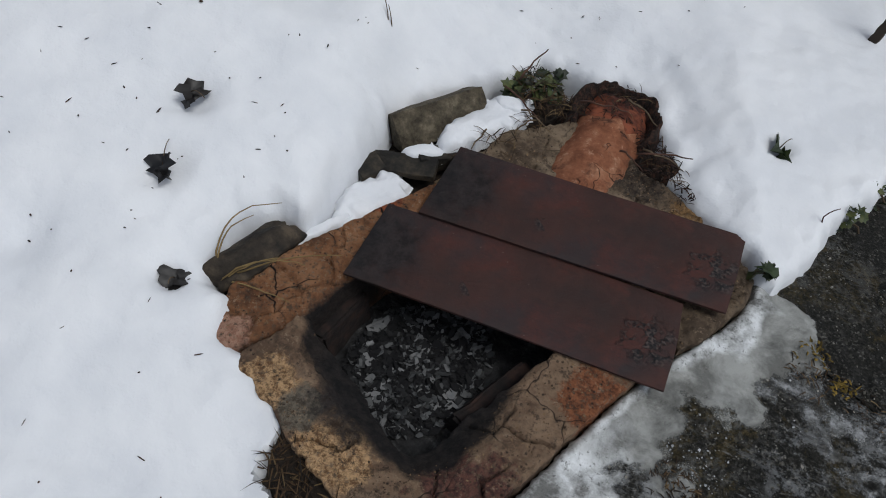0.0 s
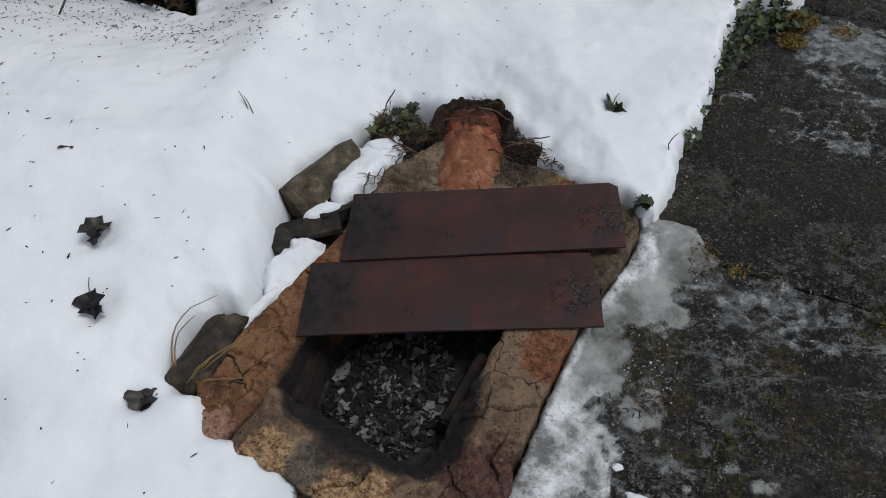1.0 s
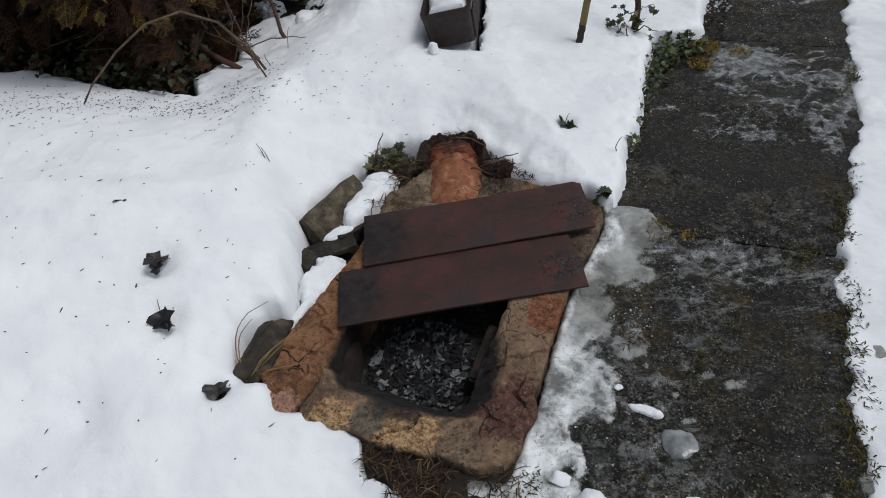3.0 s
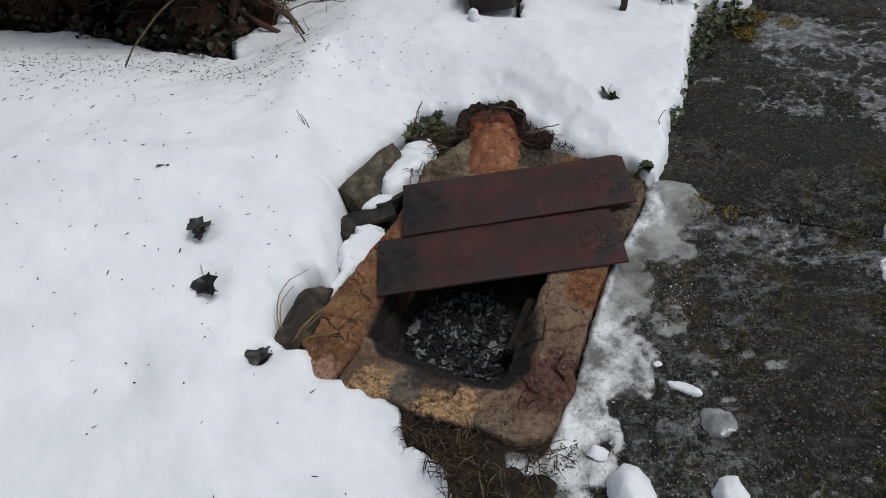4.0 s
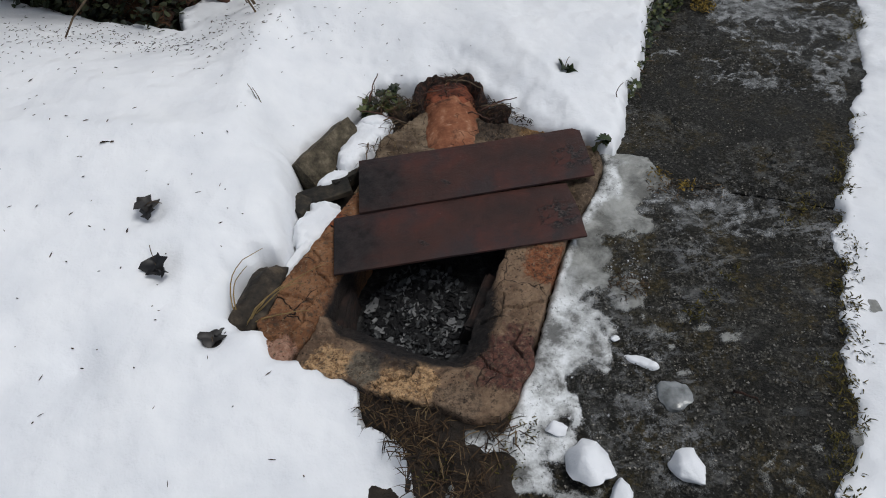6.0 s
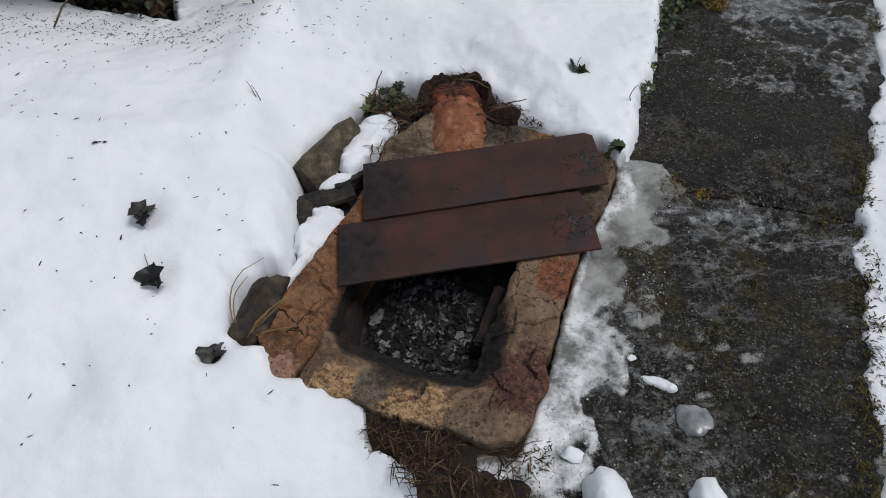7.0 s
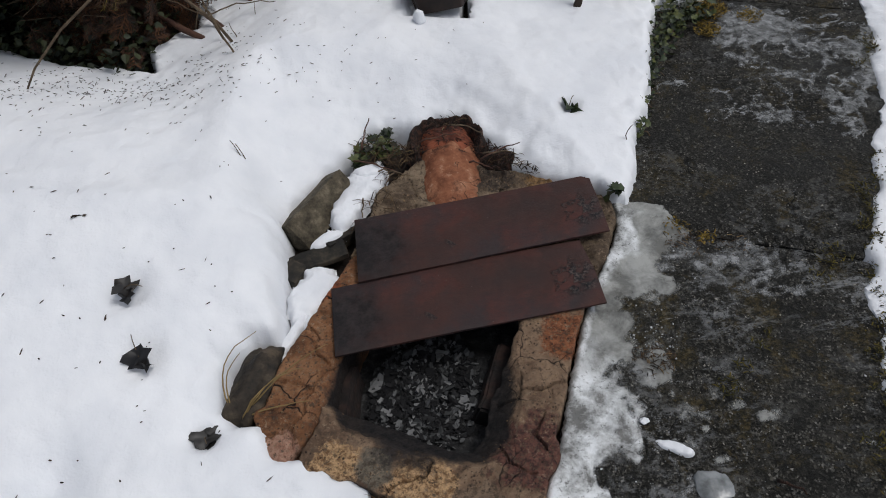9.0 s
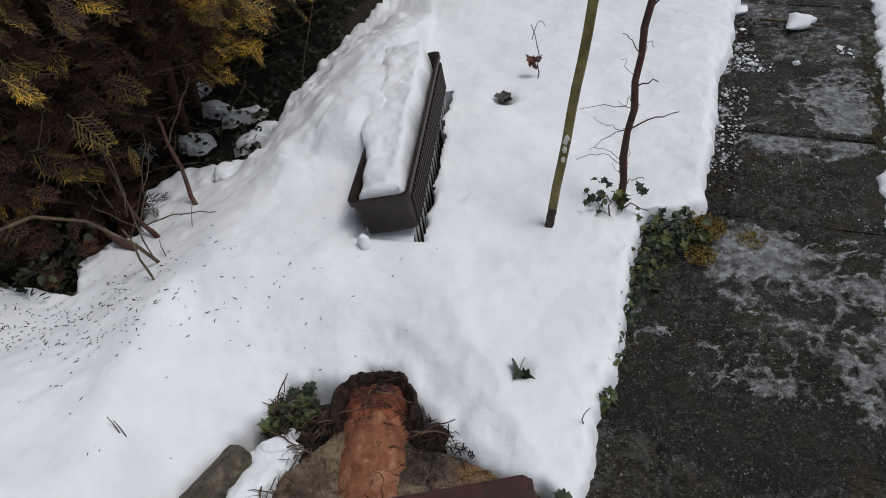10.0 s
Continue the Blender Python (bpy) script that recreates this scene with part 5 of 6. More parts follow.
def scatter(shapes, spots, rng):
    """Copies of flat shapes, joined: spots are (place, Euler degrees, size)."""
    vs, fs, n = [], [], 0
    for p, e, s in spots:
        v, f = shapes[rng.randrange(len(shapes))]
        m = np.array(Euler([radians(a) for a in e]).to_matrix())
        vs.append(v @ m.T * s + np.array(p))
        fs.append(f + n)
        n += len(v)
    return quads(np.concatenate(vs), np.concatenate(fs))


SPRAYS = [spray_shape(0.17, 8, 1), spray_shape(0.13, 7, 2), spray_shape(0.21, 9, 3)]
LEAFLETS = [(np.array([(0, -0.5, 0), (0.5, -0.2, 0.1), (0.4, 0.3, 0.05), (0, 0.8, -0.1), (-0.4, 0.3, 0.05), (-0.5, -0.2, 0.1)]) * 0.03, np.array([(0, 1, 2, 3), (0, 3, 4, 5)]))]


def hedge_face(u):
    """How far the hedge's foot comes out towards the path."""
    return float(np.interp(u, (1.5, 1.8, 2.1, 2.35, 2.7, 3.4, 3.9, 6.0), (-1.72, -1.66, -1.70, -1.52, -1.60, -1.66, -1.85, -1.95))) - 0.03


def thuja(u, n0, seed, label):
    """One thuja of the hedge: a few trunks, brown inner twigs, green-gold outer sprays."""
    rng = random.Random(seed)
    front = n0 > -2.5
    root = thing("thuja_bush", tuple(plan(u, n0)), label, "hedge bush", "thuja hedge")
    for k in range(3):
        a = plan(u + rng.uniform(-0.18, 0.18), n0 + 0.05 + rng.uniform(-0.2, 0.2), -0.03)
        b = plan(u + rng.uniform(-0.3, 0.3), n0 + 0.05 + rng.uniform(-0.3, 0.35), 2.2)
        part("trunk", tube(bmesh.new(), bend(a, b, (0.03, 0, 0), 9, 0.02, rng), 0.028, 0.010, 7, 0.1, rng), BARK, root)
    bm = bmesh.new()
    edge = lambda uu: hedge_face(uu) if front else n0 + 0.45
    for k in range(230):
        z = rng.uniform(0.10, 1.9)
        a = plan(u + rng.uniform(-0.35, 0.35), n0 + rng.uniform(-0.3, 0.3), z)
        uu = max(1.5, u + rng.uniform(-0.55, 0.5))
        b = plan(uu, edge(uu) + rng.uniform(-0.5, 0.04), z + rng.uniform(-0.15, 0.25))
        tube(bm, bend(a, b, (0, 0, rng.uniform(-0.08, 0.08)), 5, 0.02, rng), rng.uniform(0.002, 0.006), 0.0013, 4)
    part("twig_mass", bm, TWIG, root, "thin bare inner twigs", "stuff")
    spots = []
    for k in range(2300):
        uu, z = max(1.47 + 0.2 * rng.random() ** 2, u + rng.uniform(-0.45, 0.42)), rng.uniform(0.06, 2.1)
        n = rng.uniform(n0 - 0.6, edge(uu) - 0.05)
        if uu > 2.1 and n > edge(uu) - 0.45 and z < 0.5:
            continue
        spots.append((tuple(plan(uu, n, z)), (rng.uniform(-80, 40), rng.uniform(-60, 60), rng.uniform(0, 360)), rng.uniform(0.5, 1.0)))
    part("inner_sprays", scatter(SPRAYS, spots, rng), DRY, root, "dead brown inner sprays", "stuff", smooth=False)
    spots = []
    for k in range(420):
        uu = max(1.5, u + rng.uniform(-0.45, 0.42))
        z = (0.40 if uu < 2.1 else 0.50) + 1.6 * rng.random()
        n = edge(uu) + rng.gauss(0.0, 0.07) + 0.07 * math.sin(z * 5 + seed) + 0.03 * z - 0.06
        turn = -66 + rng.uniform(-70, 70)
        if u < 2.2 and rng.random() < 0.6:
            uu, n, turn = 1.46 + abs(rng.gauss(0.0, 0.07)), rng.uniform(n0 - 0.5, edge(1.5)), 156 + rng.uniform(-70, 70)
        spots.append((tuple(plan(uu, n, z)), (rng.uniform(-75, 10), rng.uniform(-40, 40), turn), rng.uniform(0.40, 0.85)))
    part("outer_sprays", scatter(SPRAYS, spots, rng), THUJA.m, root, "green-gold scaly outer sprays", "stuff", smooth=False)


for k, (u, n0) in enumerate(((1.95, -2.25), (2.65, -2.25), (3.35, -2.25), (4.05, -2.3), (4.8, -2.35), (5.5, -2.4), (1.95, -3.1), (2.65, -3.1), (1.95, -3.9))):
    thuja(u, n0, 40 + k, "tall green-brown thuja bush with dead inner twigs")

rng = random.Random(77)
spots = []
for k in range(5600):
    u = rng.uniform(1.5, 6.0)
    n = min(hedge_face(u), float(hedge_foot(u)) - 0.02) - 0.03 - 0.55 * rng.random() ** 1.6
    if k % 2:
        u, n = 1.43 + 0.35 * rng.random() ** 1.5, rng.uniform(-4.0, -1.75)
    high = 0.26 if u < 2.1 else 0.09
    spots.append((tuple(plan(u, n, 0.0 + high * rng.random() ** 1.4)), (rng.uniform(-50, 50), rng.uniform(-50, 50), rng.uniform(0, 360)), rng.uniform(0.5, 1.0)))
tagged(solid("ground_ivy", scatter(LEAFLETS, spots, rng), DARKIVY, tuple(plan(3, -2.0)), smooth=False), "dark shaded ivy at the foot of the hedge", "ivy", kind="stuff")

# ---------------------------------------------------------------- canes in front of the hedge
canes = thing("bramble_canes", (-0.66, 2.15, 0.1), "bare brown canes leaning out of the hedge foot", "shrub")
rng = random.Random(5)
for a, b, sag, r0, r1, mat in (((-0.657, 2.135, 0.04), (-1.34, 2.62, 0.30), (0, 0, 0.01), 0.013, 0.009, BARK), ((-0.640, 2.165, 0.04), (-1.04, 2.62, 0.32), (0, 0, 0.01), 0.011, 0.006, BARK),
                               ((-1.04, 2.62, 0.32), (-1.25, 2.85, 0.55), (0, 0, 0.0), 0.006, 0.004, BARK), ((-0.618, 2.395, 0.04), (-0.74, 2.64, 0.42), (0, 0, 0), 0.010, 0.007, BARK),
                               ((-0.628, 1.93, 0.10), (-0.745, 2.10, 0.33), (0, 0, 0.0), 0.005, 0.003, TWIG), ((-0.80, 2.30, 0.19), (-0.712, 2.45, 0.42), (0, 0, 0), 0.003, 0.0015, TWIG),
                               ((-0.80, 2.30, 0.19), (-0.52, 2.33, 0.19), (0, 0, 0.02), 0.003, 0.0015, TWIG), ((-0.85, 2.35, 0.2), (-0.90, 2.45, 0.55), (0.03, 0, 0), 0.003, 0.002, TWIG),
                               ((-0.95, 2.4, 0.25), (-1.1, 2.5, 0.7), (-0.03, 0, 0), 0.004, 0.002, TWIG), ((-0.72, 2.55, 0.33), (-0.60, 2.70, 0.52), (0, 0, 0), 0.003, 0.002, TWIG)):
    part("cane", tube(bmesh.new(), bend(a, b, sag, 9, 0.008, rng), r0, r1, 6, 0.12, rng), mat, canes)
arch = [Vector(p) for p in ((-0.657, 2.142, 0.06), (-0.72, 2.09, 0.27), (-0.80, 2.04, 0.42), (-0.90, 1.98, 0.50), (-1.02, 1.93, 0.49), (-1.14, 1.89, 0.42), (-1.26, 1.86, 0.32), (-1.34, 1.83, 0.22), (-1.40, 1.80, 0.10))]
part("arching_cane", tube(bmesh.new(), arch, 0.006, 0.003, 6, 0.1, rng), TWIG, canes, "pale arching cane touching the snow")

# ---------------------------------------------------------------- dry grass and litter
STRAW = make_simple("dry_grass", [(0.3, (0.16, 0.105, 0.04)), (0.55, (0.30, 0.21, 0.085)), (0.8, (0.42, 0.33, 0.16))], 30, 0.8, 0.2, 0.001, 0.5)
LITTER = make_simple("brown_litter", [(0.25, (0.012, 0.008, 0.005)), (0.5, (0.036, 0.020, 0.010)), (0.75, (0.085, 0.050, 0.022)), (0.95, (0.24, 0.18, 0.09))], 30, 0.9, 0.2, 0.001, 0.7)
MOSS = make_simple("moss", [(0.25, (0.014, 0.013, 0.005)), (0.5, (0.042, 0.038, 0.009)), (0.75, (0.115, 0.090, 0.018))], 30, 0.95, 0.3, 0.002, 0.6)
tuft = thing("grass_tuft", (-0.62, 0.655, 0.02), "dry yellow grass blades bending over the dark stone", "grass")
for a, b, sag in (((-0.622, 0.652, 0.02), (-0.40, 0.80, 0.075), (0, 0, 0.03)), ((-0.62, 0.655, 0.02), (-0.44, 0.655, 0.06), (0, 0, 0.015)), ((-0.625, 0.65, 0.02), (-0.60, 0.78, 0.12), (-0.02, 0, 0.03)),
                  ((-0.62, 0.65, 0.02), (-0.56, 0.83, 0.13), (-0.05, 0, 0.04)), ((-0.617, 0.65, 0.02), (-0.50, 0.72, 0.10), (0, 0, 0.02)), ((-0.615, 0.65, 0.03), (-0.46, 0.75, 0.06), (0, 0, 0.045))):
    part("blade", tube(bmesh.new(), bend(a, b, sag, 9, 0.002, rng), 0.0026, 0.0008, 4), STRAW, tuft)


def blades(name, spots, mat, label, category, seed, size=(0.02, 0.06), lie=0.5, width=0.0012):
    """Many thin blades or stalks in one mesh; spots: (x, y, z, radius, count)."""
    r = random.Random(seed)
    bm = bmesh.new()
    for x, y, z, rad, count in spots:
        for k in range(count):
            a, d = r.uniform(0, 6.283), rad * r.random() ** 0.6
            l, b = r.uniform(*size), r.uniform(0, 6.283)
            p = Vector((x + d * math.cos(a), y + d * math.sin(a), z + r.uniform(-0.006, 0.012)))
            e = p + Vector((l * math.cos(b), l * math.sin(b), l * r.uniform(-0.1, 1) * (1 - lie)))
            w = width * r.uniform(0.6, 1.4)
            s = Vector((-math.sin(b), math.cos(b), 0)) * w
            mid = p.lerp(e, 0.55) + Vector((0, 0, l * 0.14))
            vs = [bm.verts.new(q) for q in (p - s, p + s, mid + s, mid - s, e, p + Vector((0, 0, -w)), mid + Vector((0, 0, w)))]
            bm.faces.new((vs[0], vs[6], vs[3]))
            bm.faces.new((vs[0], vs[1], vs[6]))
            bm.faces.new((vs[1], vs[2], vs[6]))
            bm.faces.new((vs[3], vs[6], vs[4]))
            bm.faces.new((vs[6], vs[2], vs[4]))
    c = spots[0]
    return tagged(solid(name, bm, mat, (c[0], c[1], 0), smooth=False), label, category, kind="stuff")


SOILPATCH = [(-0.36, 0.45), (-0.30, 0.36), (-0.22, 0.28), (-0.21, 0.1), (-0.2, -0.45), (0.05, -0.45), (0.02, 0.15), (0.08, 0.31), (-0.05, 0.36), (-0.2, 0.42)]
xs, ys = np.arange(-0.42, 0.12, 0.009), np.arange(-0.45, 0.50, 0.009)
X, Y = np.meshgrid(xs, ys, indexing="ij")
d = sd_poly(X, Y, SOILPATCH)
z = 0.012 + 0.014 * fbm(X, Y, 0.10, 4, 2) - 0.05 * step(-0.02, 0.03, d)
tagged(solid("turf_patch", sheet(xs, ys, z, d < 0.03), SOIL, (-0.1, 0.2, 0)), "dark muddy turf in front of the fire pit", "turf", kind="stuff")
blades("dead_grass", [(-0.27, 0.375, 0.01, 0.05, 110), (-0.19, 0.29, 0.015, 0.075, 230), (-0.13, 0.18, 0.015, 0.09, 190), (-0.08, 0.05, 0.015, 0.1, 200), (-0.02, 0.25, 0.015, 0.07, 90), (-0.1, -0.15, 0.015, 0.1, 200)], LITTER, "matted brown dead grass at the pit's front", "grass", 3)
blades("moss_strip", [(0.045, 0.275, 0.005, 0.045, 160), (0.0, 0.20, 0.005, 0.05, 120), (-0.16, 0.20, 0.012, 0.05, 90), (-0.1, 0.08, 0.012, 0.05, 80)], MOSS, "yellow-green moss at the pit's corner", "moss", 4, (0.004, 0.012), 0.6, 0.0013)
blades("dry_stalks", [(-0.19, 1.46, 0.05, 0.07, 95), (-0.24, 1.57, 0.05, 0.05, 40), (-0.13, 1.50, 0.06, 0.05, 50), (-0.23, 1.30, 0.05, 0.05, 26), (0.16, 1.43, 0.05, 0.06, 60), (0.0, 1.57, 0.085, 0.06, 24), (-0.29, 1.22, 0.04, 0.03, 14)], LITTER, "dry brown stalks round the clay pipe", "grass", 13, (0.02, 0.06), 0.88, 0.0011)
blades("scorched_roots", [(0.0, 1.57, 0.065, 0.07, 50), (0.10, 1.50, 0.045, 0.04, 50), (-0.10, 1.51, 0.04, 0.035, 45), (0.16, 1.43, 0.055, 0.06, 110), (0.24, 1.37, 0.045, 0.04, 40), (-0.22, 1.56, 0.03, 0.08, 90)], TURF, "black scorched roots and stalks round the pipe", "roots", 15, (0.012, 0.035), 0.93, 0.0014)
rng = random.Random(12)
edge_spots = []
for k in range(90):
    u = -0.5 + k * 0.05
    w = 0.628 + rng.uniform(-0.03, 0.04)
    c = plan(u, w + 0.075 * float(step(1.2, 2.4, u)))
    if fbm(u, 0.0, 0.5, 2, 14) > -0.25:
        edge_spots.append((c.x, c.y, 0.004, rng.uniform(0.02, 0.05), 80 if 1.6 < u < 2.6 else 55))
blades("moss_edge", edge_spots, MOSS, "mossy grass along the path's edge", "moss", 6, (0.005, 0.018), 0.4, 0.0014)
c1 = plan(2.42, 0.14)
GOLDMOSS = make_simple("yellow_moss", [(0.25, (0.050, 0.034, 0.007)), (0.5, (0.13, 0.090, 0.016)), (0.75, (0.24, 0.16, 0.032))], 30, 0.95, 0.3, 0.002, 0.6)
blades("moss_cushion", [(c1.x, c1.y, 0.004, 0.075, 700), (*plan(2.28, 0.15)[:2], 0.004, 0.05, 260), (*plan(2.40, 0.30)[:2], 0.004, 0.05, 160), (*plan(1.22, 0.12)[:2], 0.003, 0.04, 60), (*plan(1.2, 0.2)[:2], 0.003, 0.03, 40)], GOLDMOSS, "yellow-brown moss on the slabs", "moss", 8, (0.006, 0.018), 0.4, 0.002)

# dark needles and crumbs lying on the snow
rng = np.random.RandomState(4)
pts = []
for cx, cy, sx, sy, n in ((-1.15, 1.88, 0.45, 0.13, 430), (-1.5, 1.80, 0.4, 0.16, 260), (-1.05, 1.84, 0.10, 0.05, 50), (-0.75, 2.0, 0.12, 0.2, 60), (-0.95, 1.15, 0.3, 0.25, 60), (-0.75, 0.6, 0.3, 0.3, 34), (-0.3, 1.8, 0.4, 0.3, 18), (-1.3, 0.9, 0.2, 0.4, 26), (1.45, 0.9, 0.2, 0.6, 10)):
    pts += list(zip(cx + sx * rng.randn(n), cy + sy * rng.randn(n)))
px, py = np.array(pts).T
pz, pd = snow_height(px, py)
r = random.Random(9)
bm = bmesh.new()
for x, y, z, d in zip(px, py, pz, pd):
    if d < 0.03:
        continue
    l, a, w = 0.005 + 0.014 * r.random() ** 1.8, r.uniform(0, 6.283), r.uniform(0.0006, 0.0017)
    dv, sv = Vector((math.cos(a), math.sin(a), r.uniform(-0.1, 0.25))), Vector((-math.sin(a), math.cos(a), 0))
    p = Vector((x, y, z + 0.001))
    vs = [bm.verts.new(q) for q in (p - sv * w, p + sv * w, p + dv * l * 0.6 + sv * w * 1.3, p + dv * l, p + dv * l * 0.6 - sv * w * 1.3, p + dv * l * 0.5 + Vector((0, 0, 0.002)))]
    for k in range(5):
        bm.faces.new((vs[k], vs[(k + 1) % 5], vs[5]))
tagged(solid("needle_litter", bm, TURF, (-1.1, 1.6, 0.15), smooth=False), "dark conifer needles scattered on the snow", "needles", kind="stuff")


def stick(name, pts, r0, r1, mat, label, category="twig", group=""):
    return solid(name, tube(bmesh.new(), pts, r0, r1, 6, 0.15), mat, pts[0], label, category, group)


rng = random.Random(21)
for k, (a, b) in enumerate((((-0.30, 1.50, 0.06), (-0.17, 1.41, 0.07)), ((-0.24, 1.44, 0.06), (-0.15, 1.40, 0.065)), ((-0.27, 1.535, 0.07), (-0.235, 1.64, 0.11)), ((-0.17, 1.42, 0.06), (-0.21, 1.36, 0.06)),
                             ((0.09, 1.40, 0.08), (0.22, 1.44, 0.09)), ((0.10, 1.42, 0.085), (0.20, 1.40, 0.08)), ((-0.09, 1.475, 0.115), (0.03, 1.485, 0.125)), ((0.02, 1.53, 0.125), (0.11, 1.50, 0.10)), ((0.05, 1.37, 0.10), (0.12, 1.36, 0.07)), ((-0.28, 1.34, 0.05), (-0.285, 1.24, 0.06)))):
    stick("dry_twig", bend(a, b, (0, 0, 0.008), 6, 0.004, rng), 0.003, 0.0015, TWIG if k % 2 else BARK, "thin dry twig lying by the clay pipe", "twig", "twigs by the pipe")
stick("black_twig", bend((0.555, 0.315, 0.006), (0.60, 0.275, 0.008), (0, 0, 0.012), 6, 0.004, rng), 0.004, 0.002, TURF, "short black twig on the wet slab")
stick("pale_twig", bend(plan(4.05, 0.25, 0.02), plan(4.0, 0.58, 0.02), (0, 0, 0.01), 6, 0.01, rng), 0.008, 0.004, TWIG, "pale twig across the far path")
for x, y in ((-0.612, 1.425), (-0.600, 1.422)):
    z0 = on_snow(x, y)
    stick("straw", bend((x, y, z0 - 0.01), (x - 0.02, y + 0.02, z0 + 0.05), (0.003, 0, 0), 4), 0.0018, 0.0010, TWIG, "short straw stalk sticking out of the snow", "straw", "straws")
z0 = on_snow(0.545, 1.385)
stick("hooked_twig", bend((0.545, 1.385, z0 - 0.02), (0.56, 1.40, z0 + 0.05), (-0.012, 0, 0.01), 5, 0.003, rng), 0.0018, 0.001, BARK, "small hooked twig in the snow edge")


# ---------------------------------------------------------------- grit, frost and crumbs
def pebble_shapes(count, seed, flat=0.6):
    r, out = np.random.RandomState(seed), []
    for k in range(count):
        v = np.array([(1, 0, 0), (-1, 0, 0), (0, 1, 0), (0, -1, 0), (0, 0, flat), (0, 0, -flat)], float) * r.uniform(0.6, 1.2, (6, 3)) + r.uniform(-0.25, 0.25, (6, 3))
        f = np.array([(0, 2, 4), (2, 1, 4), (1, 3, 4), (3, 0, 4), (2, 0, 5), (1, 2, 5), (3, 1, 5), (0, 3, 5)])
        out.append((v, f))
    return out


def strewn(name, places, mat, label, category, seed, sizes, flat=0.6):
    """Small crumbs in one mesh; places: (x, y, z)."""
    r = random.Random(seed)
    spots = [(p, (r.uniform(-25, 25), r.uniform(-25, 25), r.uniform(0, 360)), sizes[0] + (sizes[1] - sizes[0]) * r.random() ** 2) for p in places]
    return tagged(solid(name, scatter(pebble_shapes(9, seed, flat), spots, r), mat, tuple(places[0]), smooth=False), label, category, kind="stuff")


GRIT = make_simple("path_grit", [(0.2, (0.006, 0.006, 0.005)), (0.5, (0.030, 0.028, 0.023)), (0.75, (0.10, 0.094, 0.078)), (0.95, (0.28, 0.265, 0.235))], 50, 0.85, 0.2, 0.001, 0.9)
r = np.random.RandomState(31)
uu, nn = r.uniform(-0.4, 3.6, 24000), r.uniform(-0.06, 0.66, 24000)
px, py = UX * uu + UY * nn, UY * uu - UX * nn
ok = fbm(px, py, 0.25, 4, 21) + 0.5 * r.rand(24000) > 0.14
strewn("path_grit", [(x, y, 0.0015) for x, y in zip(px[ok], py[ok])], GRIT, "fine stone grit on the wet path slabs", "grit", 5, (0.0014, 0.0042))

FROST = make_simple("frost_crumbs", [(0.3, (0.20, 0.21, 0.215)), (0.7, (0.55, 0.56, 0.58))], 60, 0.6, 0.3, 0.001, 0.5)
uu, nn = r.uniform(-0.4, 4.2, 26000), r.uniform(-0.06, 0.68, 26000)
px, py = UX * uu + UY * nn, UY * uu - UX * nn
near_pit = np.clip(1 - np.minimum(sd_poly(px, py, RIGHT), sd_poly(px, py, BACK)) / 0.30, 0, 1)
want = fbm(px, py, 0.22, 4, 23) + 0.55 * near_pit + 0.35 * np.exp(-((uu - 1.17) / 0.07) ** 2) + 0.25 * step(1.8, 2.1, uu) + 0.3 * step(0.55, 0.66, nn)
ok = (want + 0.35 * (r.rand(26000) - 0.5) > 0.80) & (np.minimum(sd_poly(px, py, RIGHT), sd_poly(px, py, BACK)) > 0.01)
strewn("frost_crumbs", [(x, y, 0.0015) for x, y in zip(px[ok], py[ok])], FROST, "white frost and snow crumbs on the path", "frost", 6, (0.0012, 0.0040), 0.35)

# crumbled mortar lying on the pit's front wall
CRUMB = make_simple("mortar_crumbs", [(0.2, (0.04, 0.024, 0.015)), (0.5, (0.12, 0.075, 0.042)), (0.8, (0.26, 0.17, 0.09))], 60, 0.95, 0.2, 0.001, 0.8)
px, py = r.uniform(-0.6, 0.45, 9000), r.uniform(0.27, 1.5, 9000)
inside = np.minimum(np.minimum(sd_poly(px, py, FRONT), sd_poly(px, py, LEFT)), sd_poly(px, py, BACK)) < -0.008
heart = np.hypot(px + 0.17, py - 0.64)
ok = inside & (fbm(px, py, 0.12, 3, 41) > -0.15) & (heart > 0.20)
tops = np.where(sd_poly(px, py, FRONT) < 0, rim(5, 0.043)(px, py), np.where(sd_poly(px, py, LEFT) < 0, rim(3, 0.046)(px, py), rim(11, 0.040, 1.9)(px, py)))
strewn("mortar_crumbs", [(x, y, z) for x, y, z in zip(px[ok], py[ok], tops[ok])], CRUMB, "loose mortar crumbs on the pit walls", "mortar crumbs", 7, (0.0012, 0.0036))

# a fallen conifer tip and a few torn scraps on the snow
tip = spray_shape(0.045, 5, 9)
x, y = -0.979, 1.173
solid("conifer_tip", scatter([tip], [((x, y, on_snow(x, y, 0.004)), (0, 0, 60), 1.0)], random.Random(1)), LITTER, (x, y, on_snow(x, y)), "small brown conifer tip lying on the snow", "conifer tip", smooth=False)

# old snow lying on the ground under the hedge
for k, (x, y, rx, ry, turn) in enumerate(((-0.50, 3.11, 0.09, 0.035, 20), (-0.82, 3.09, 0.075, 0.06, 0), (-0.95, 3.56, 0.10, 0.05, 30), (-0.77, 3.35, 0.09, 0.035, -20), (-0.62, 3.26, 0.10, 0.03, 25),
                                          (-0.36, 3.36, 0.09, 0.04, 30), (-0.56, 3.02, 0.07, 0.03, 35), (-1.03, 3.05, 0.06, 0.05, 10), (-0.83, 2.72, 0.06, 0.04, -10))):
    snow_patch(x, y, rx, ry, turn, 0.03, 0.06, 31 + k, "ragged old snow patch on dark ground under the hedge")

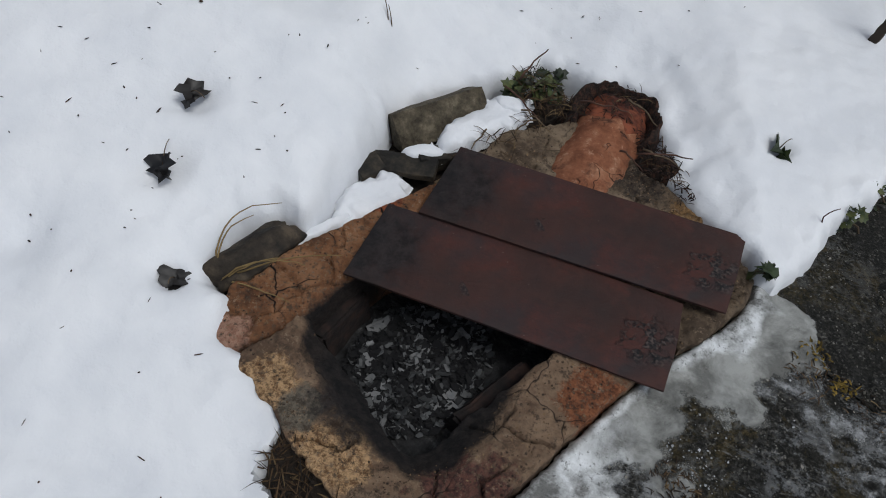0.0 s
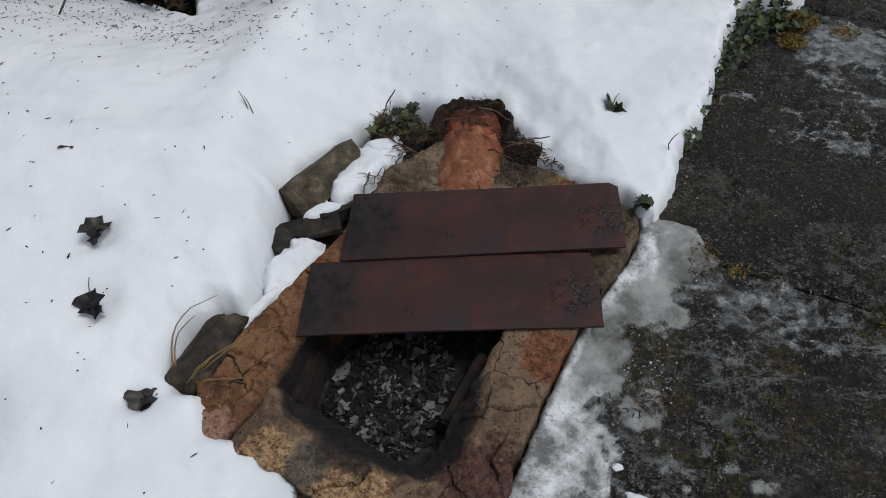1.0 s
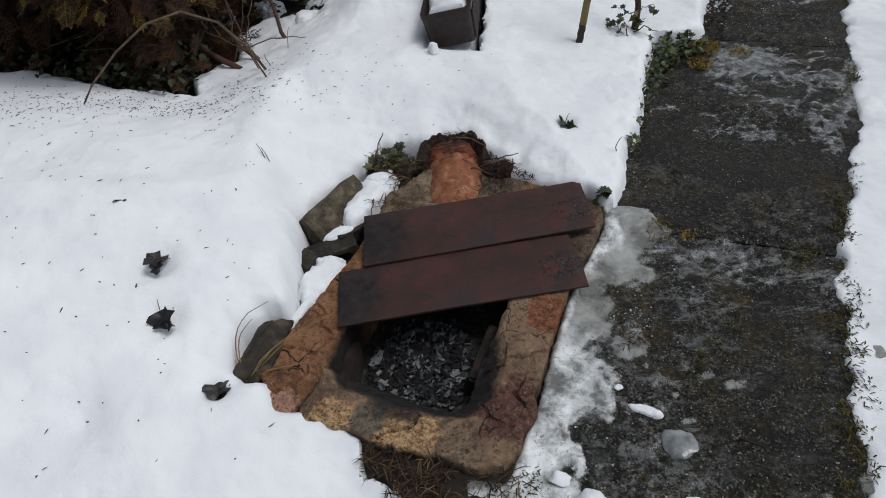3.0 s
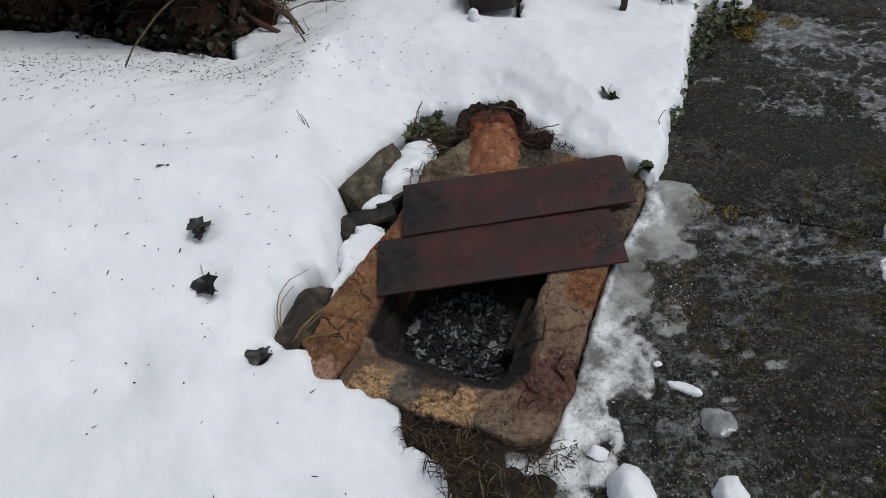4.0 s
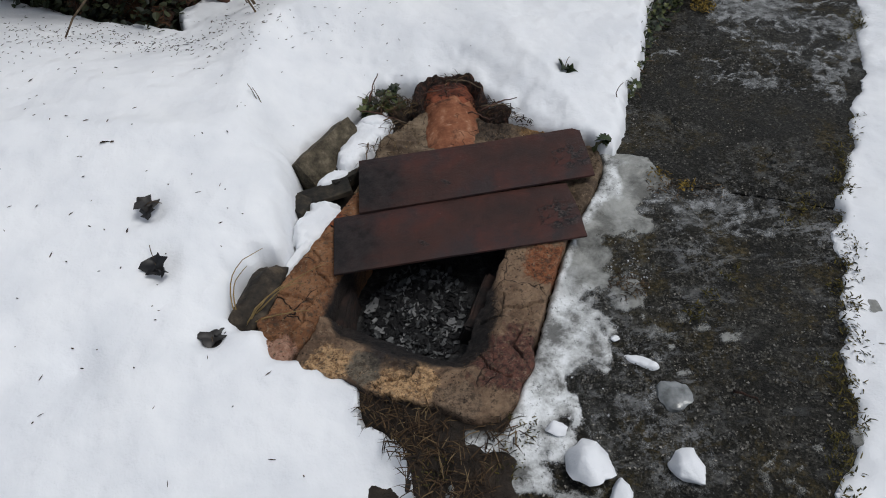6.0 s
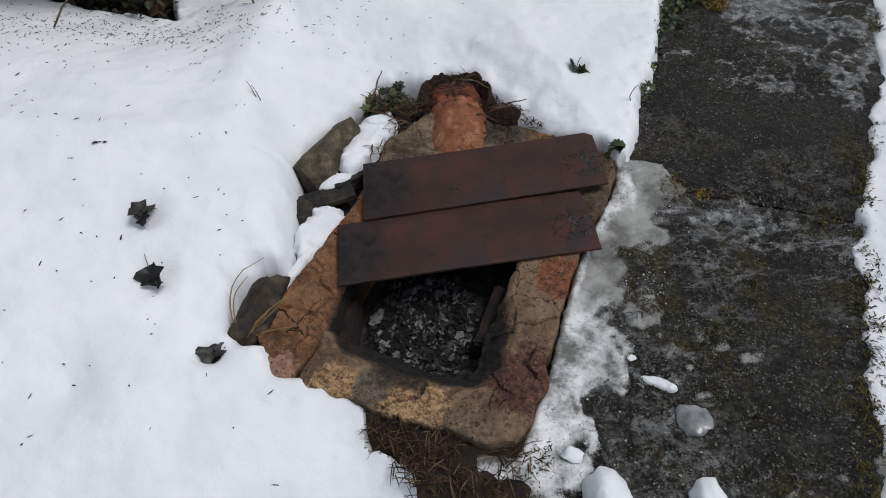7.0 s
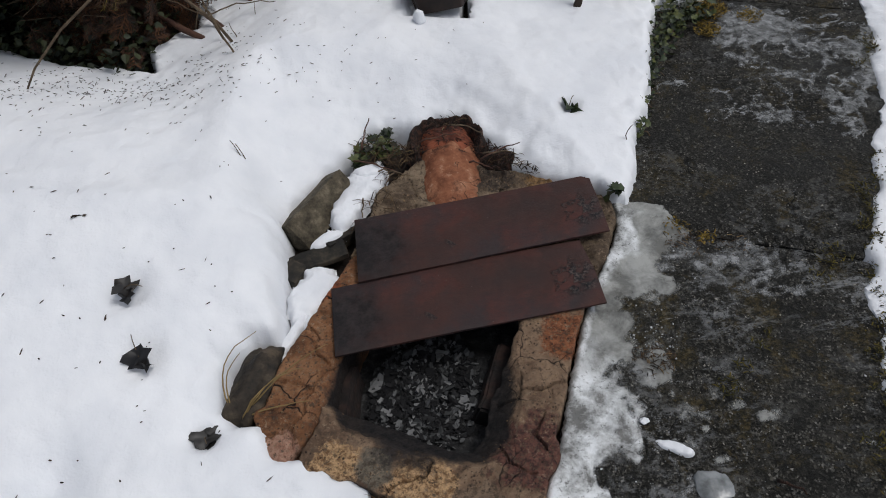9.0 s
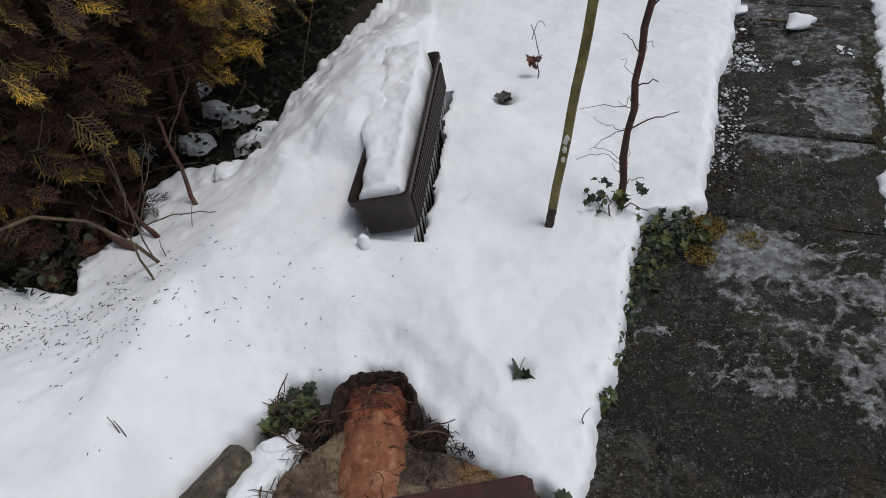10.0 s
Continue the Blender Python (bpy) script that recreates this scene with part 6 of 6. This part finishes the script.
# rubble of snow, ice and soil between the snow bank and the far path
r = np.random.RandomState(52)
uu, nn = r.uniform(2.50, 4.1, 900), 0.13 + 0.11 * r.rand(900) ** 1.6
px, py = UX * uu + UY * nn, UY * uu - UX * nn
ok = fbm(px, py, 0.14, 3, 44) > 0.10
strewn("snow_rubble", [(x, y, 0.004) for x, y in zip(px[ok], py[ok])], FROST, "crumbled snow and ice along the bank's foot", "snow rubble", 14, (0.003, 0.013), 0.6)
uu, nn = r.uniform(2.42, 4.1, 900), 0.12 + 0.11 * r.rand(900)
px, py = UX * uu + UY * nn, UY * uu - UX * nn
strewn("soil_crumbs", [(x, y, 0.003) for x, y in zip(px, py)], SOIL, "dark wet soil crumbs along the bank's foot", "soil crumbs", 15, (0.004, 0.013), 0.6)
uu, nn = r.uniform(3.55, 4.25, 420), r.uniform(0.12, 0.66, 420)
px, py = UX * uu + UY * nn, UY * uu - UX * nn
ok = fbm(px, py, 0.3, 3, 47) > 0.0
strewn("snow_rubble", [(x, y, 0.004) for x, y in zip(px[ok], py[ok])], SNOW, "broken snow crumbs strewn over the far slabs", "snow rubble", 16, (0.004, 0.020), 0.6)

# thin twigs among the canes
rng = random.Random(63)
for a, b, sag, r0 in (((-0.86, 2.33, 0.12), (-0.79, 2.62, 0.40), (0.02, 0, 0), 0.0028), ((-0.70, 2.10, 0.05), (-0.86, 2.42, 0.44), (0, 0, 0.02), 0.0035), ((-0.90, 2.38, 0.22), (-1.02, 2.66, 0.62), (-0.02, 0, 0), 0.0030),
                      ((-0.62, 2.00, 0.08), (-0.70, 2.20, 0.20), (0, 0, 0.01), 0.0030), ((-0.78, 2.28, 0.18), (-1.10, 2.40, 0.28), (0, 0, 0.03), 0.0025), ((-0.66, 2.14, 0.06), (-0.60, 2.34, 0.24), (0.01, 0, 0), 0.0022),
                      ((-1.00, 2.58, 0.30), (-0.88, 2.80, 0.66), (0, 0, 0.02), 0.0026), ((-1.10, 2.50, 0.25), (-1.25, 2.70, 0.70), (0, 0, 0), 0.0026)):
    part("twig", tube(bmesh.new(), bend(a, b, sag, 9, 0.007, rng), r0, r0 * 0.45, 5, 0.1, rng), TWIG, canes)

# tufts, straws and brown litter on the slabs
blades("slab_moss", [(0.541, 0.553, 0.003, 0.030, 60), (0.60, 0.60, 0.003, 0.022, 26), (0.66, 0.655, 0.003, 0.020, 24), (0.70, 0.69, 0.003, 0.016, 16), (0.97, 0.89, 0.003, 0.05, 70), (0.90, 0.83, 0.003, 0.03, 20)], MOSS, "small moss tufts in the slab's cracks", "moss", 21, (0.006, 0.022), 0.55, 0.0013)
blades("brown_litter", [(0.394, 0.657, 0.003, 0.055, 190), (0.62, 1.015, 0.004, 0.05, 60), (0.72, 0.985, 0.004, 0.05, 60), (0.58, 1.03, 0.004, 0.03, 40)], LITTER, "brown needle litter lying on the slabs", "litter", 22, (0.004, 0.024), 0.95, 0.0010)
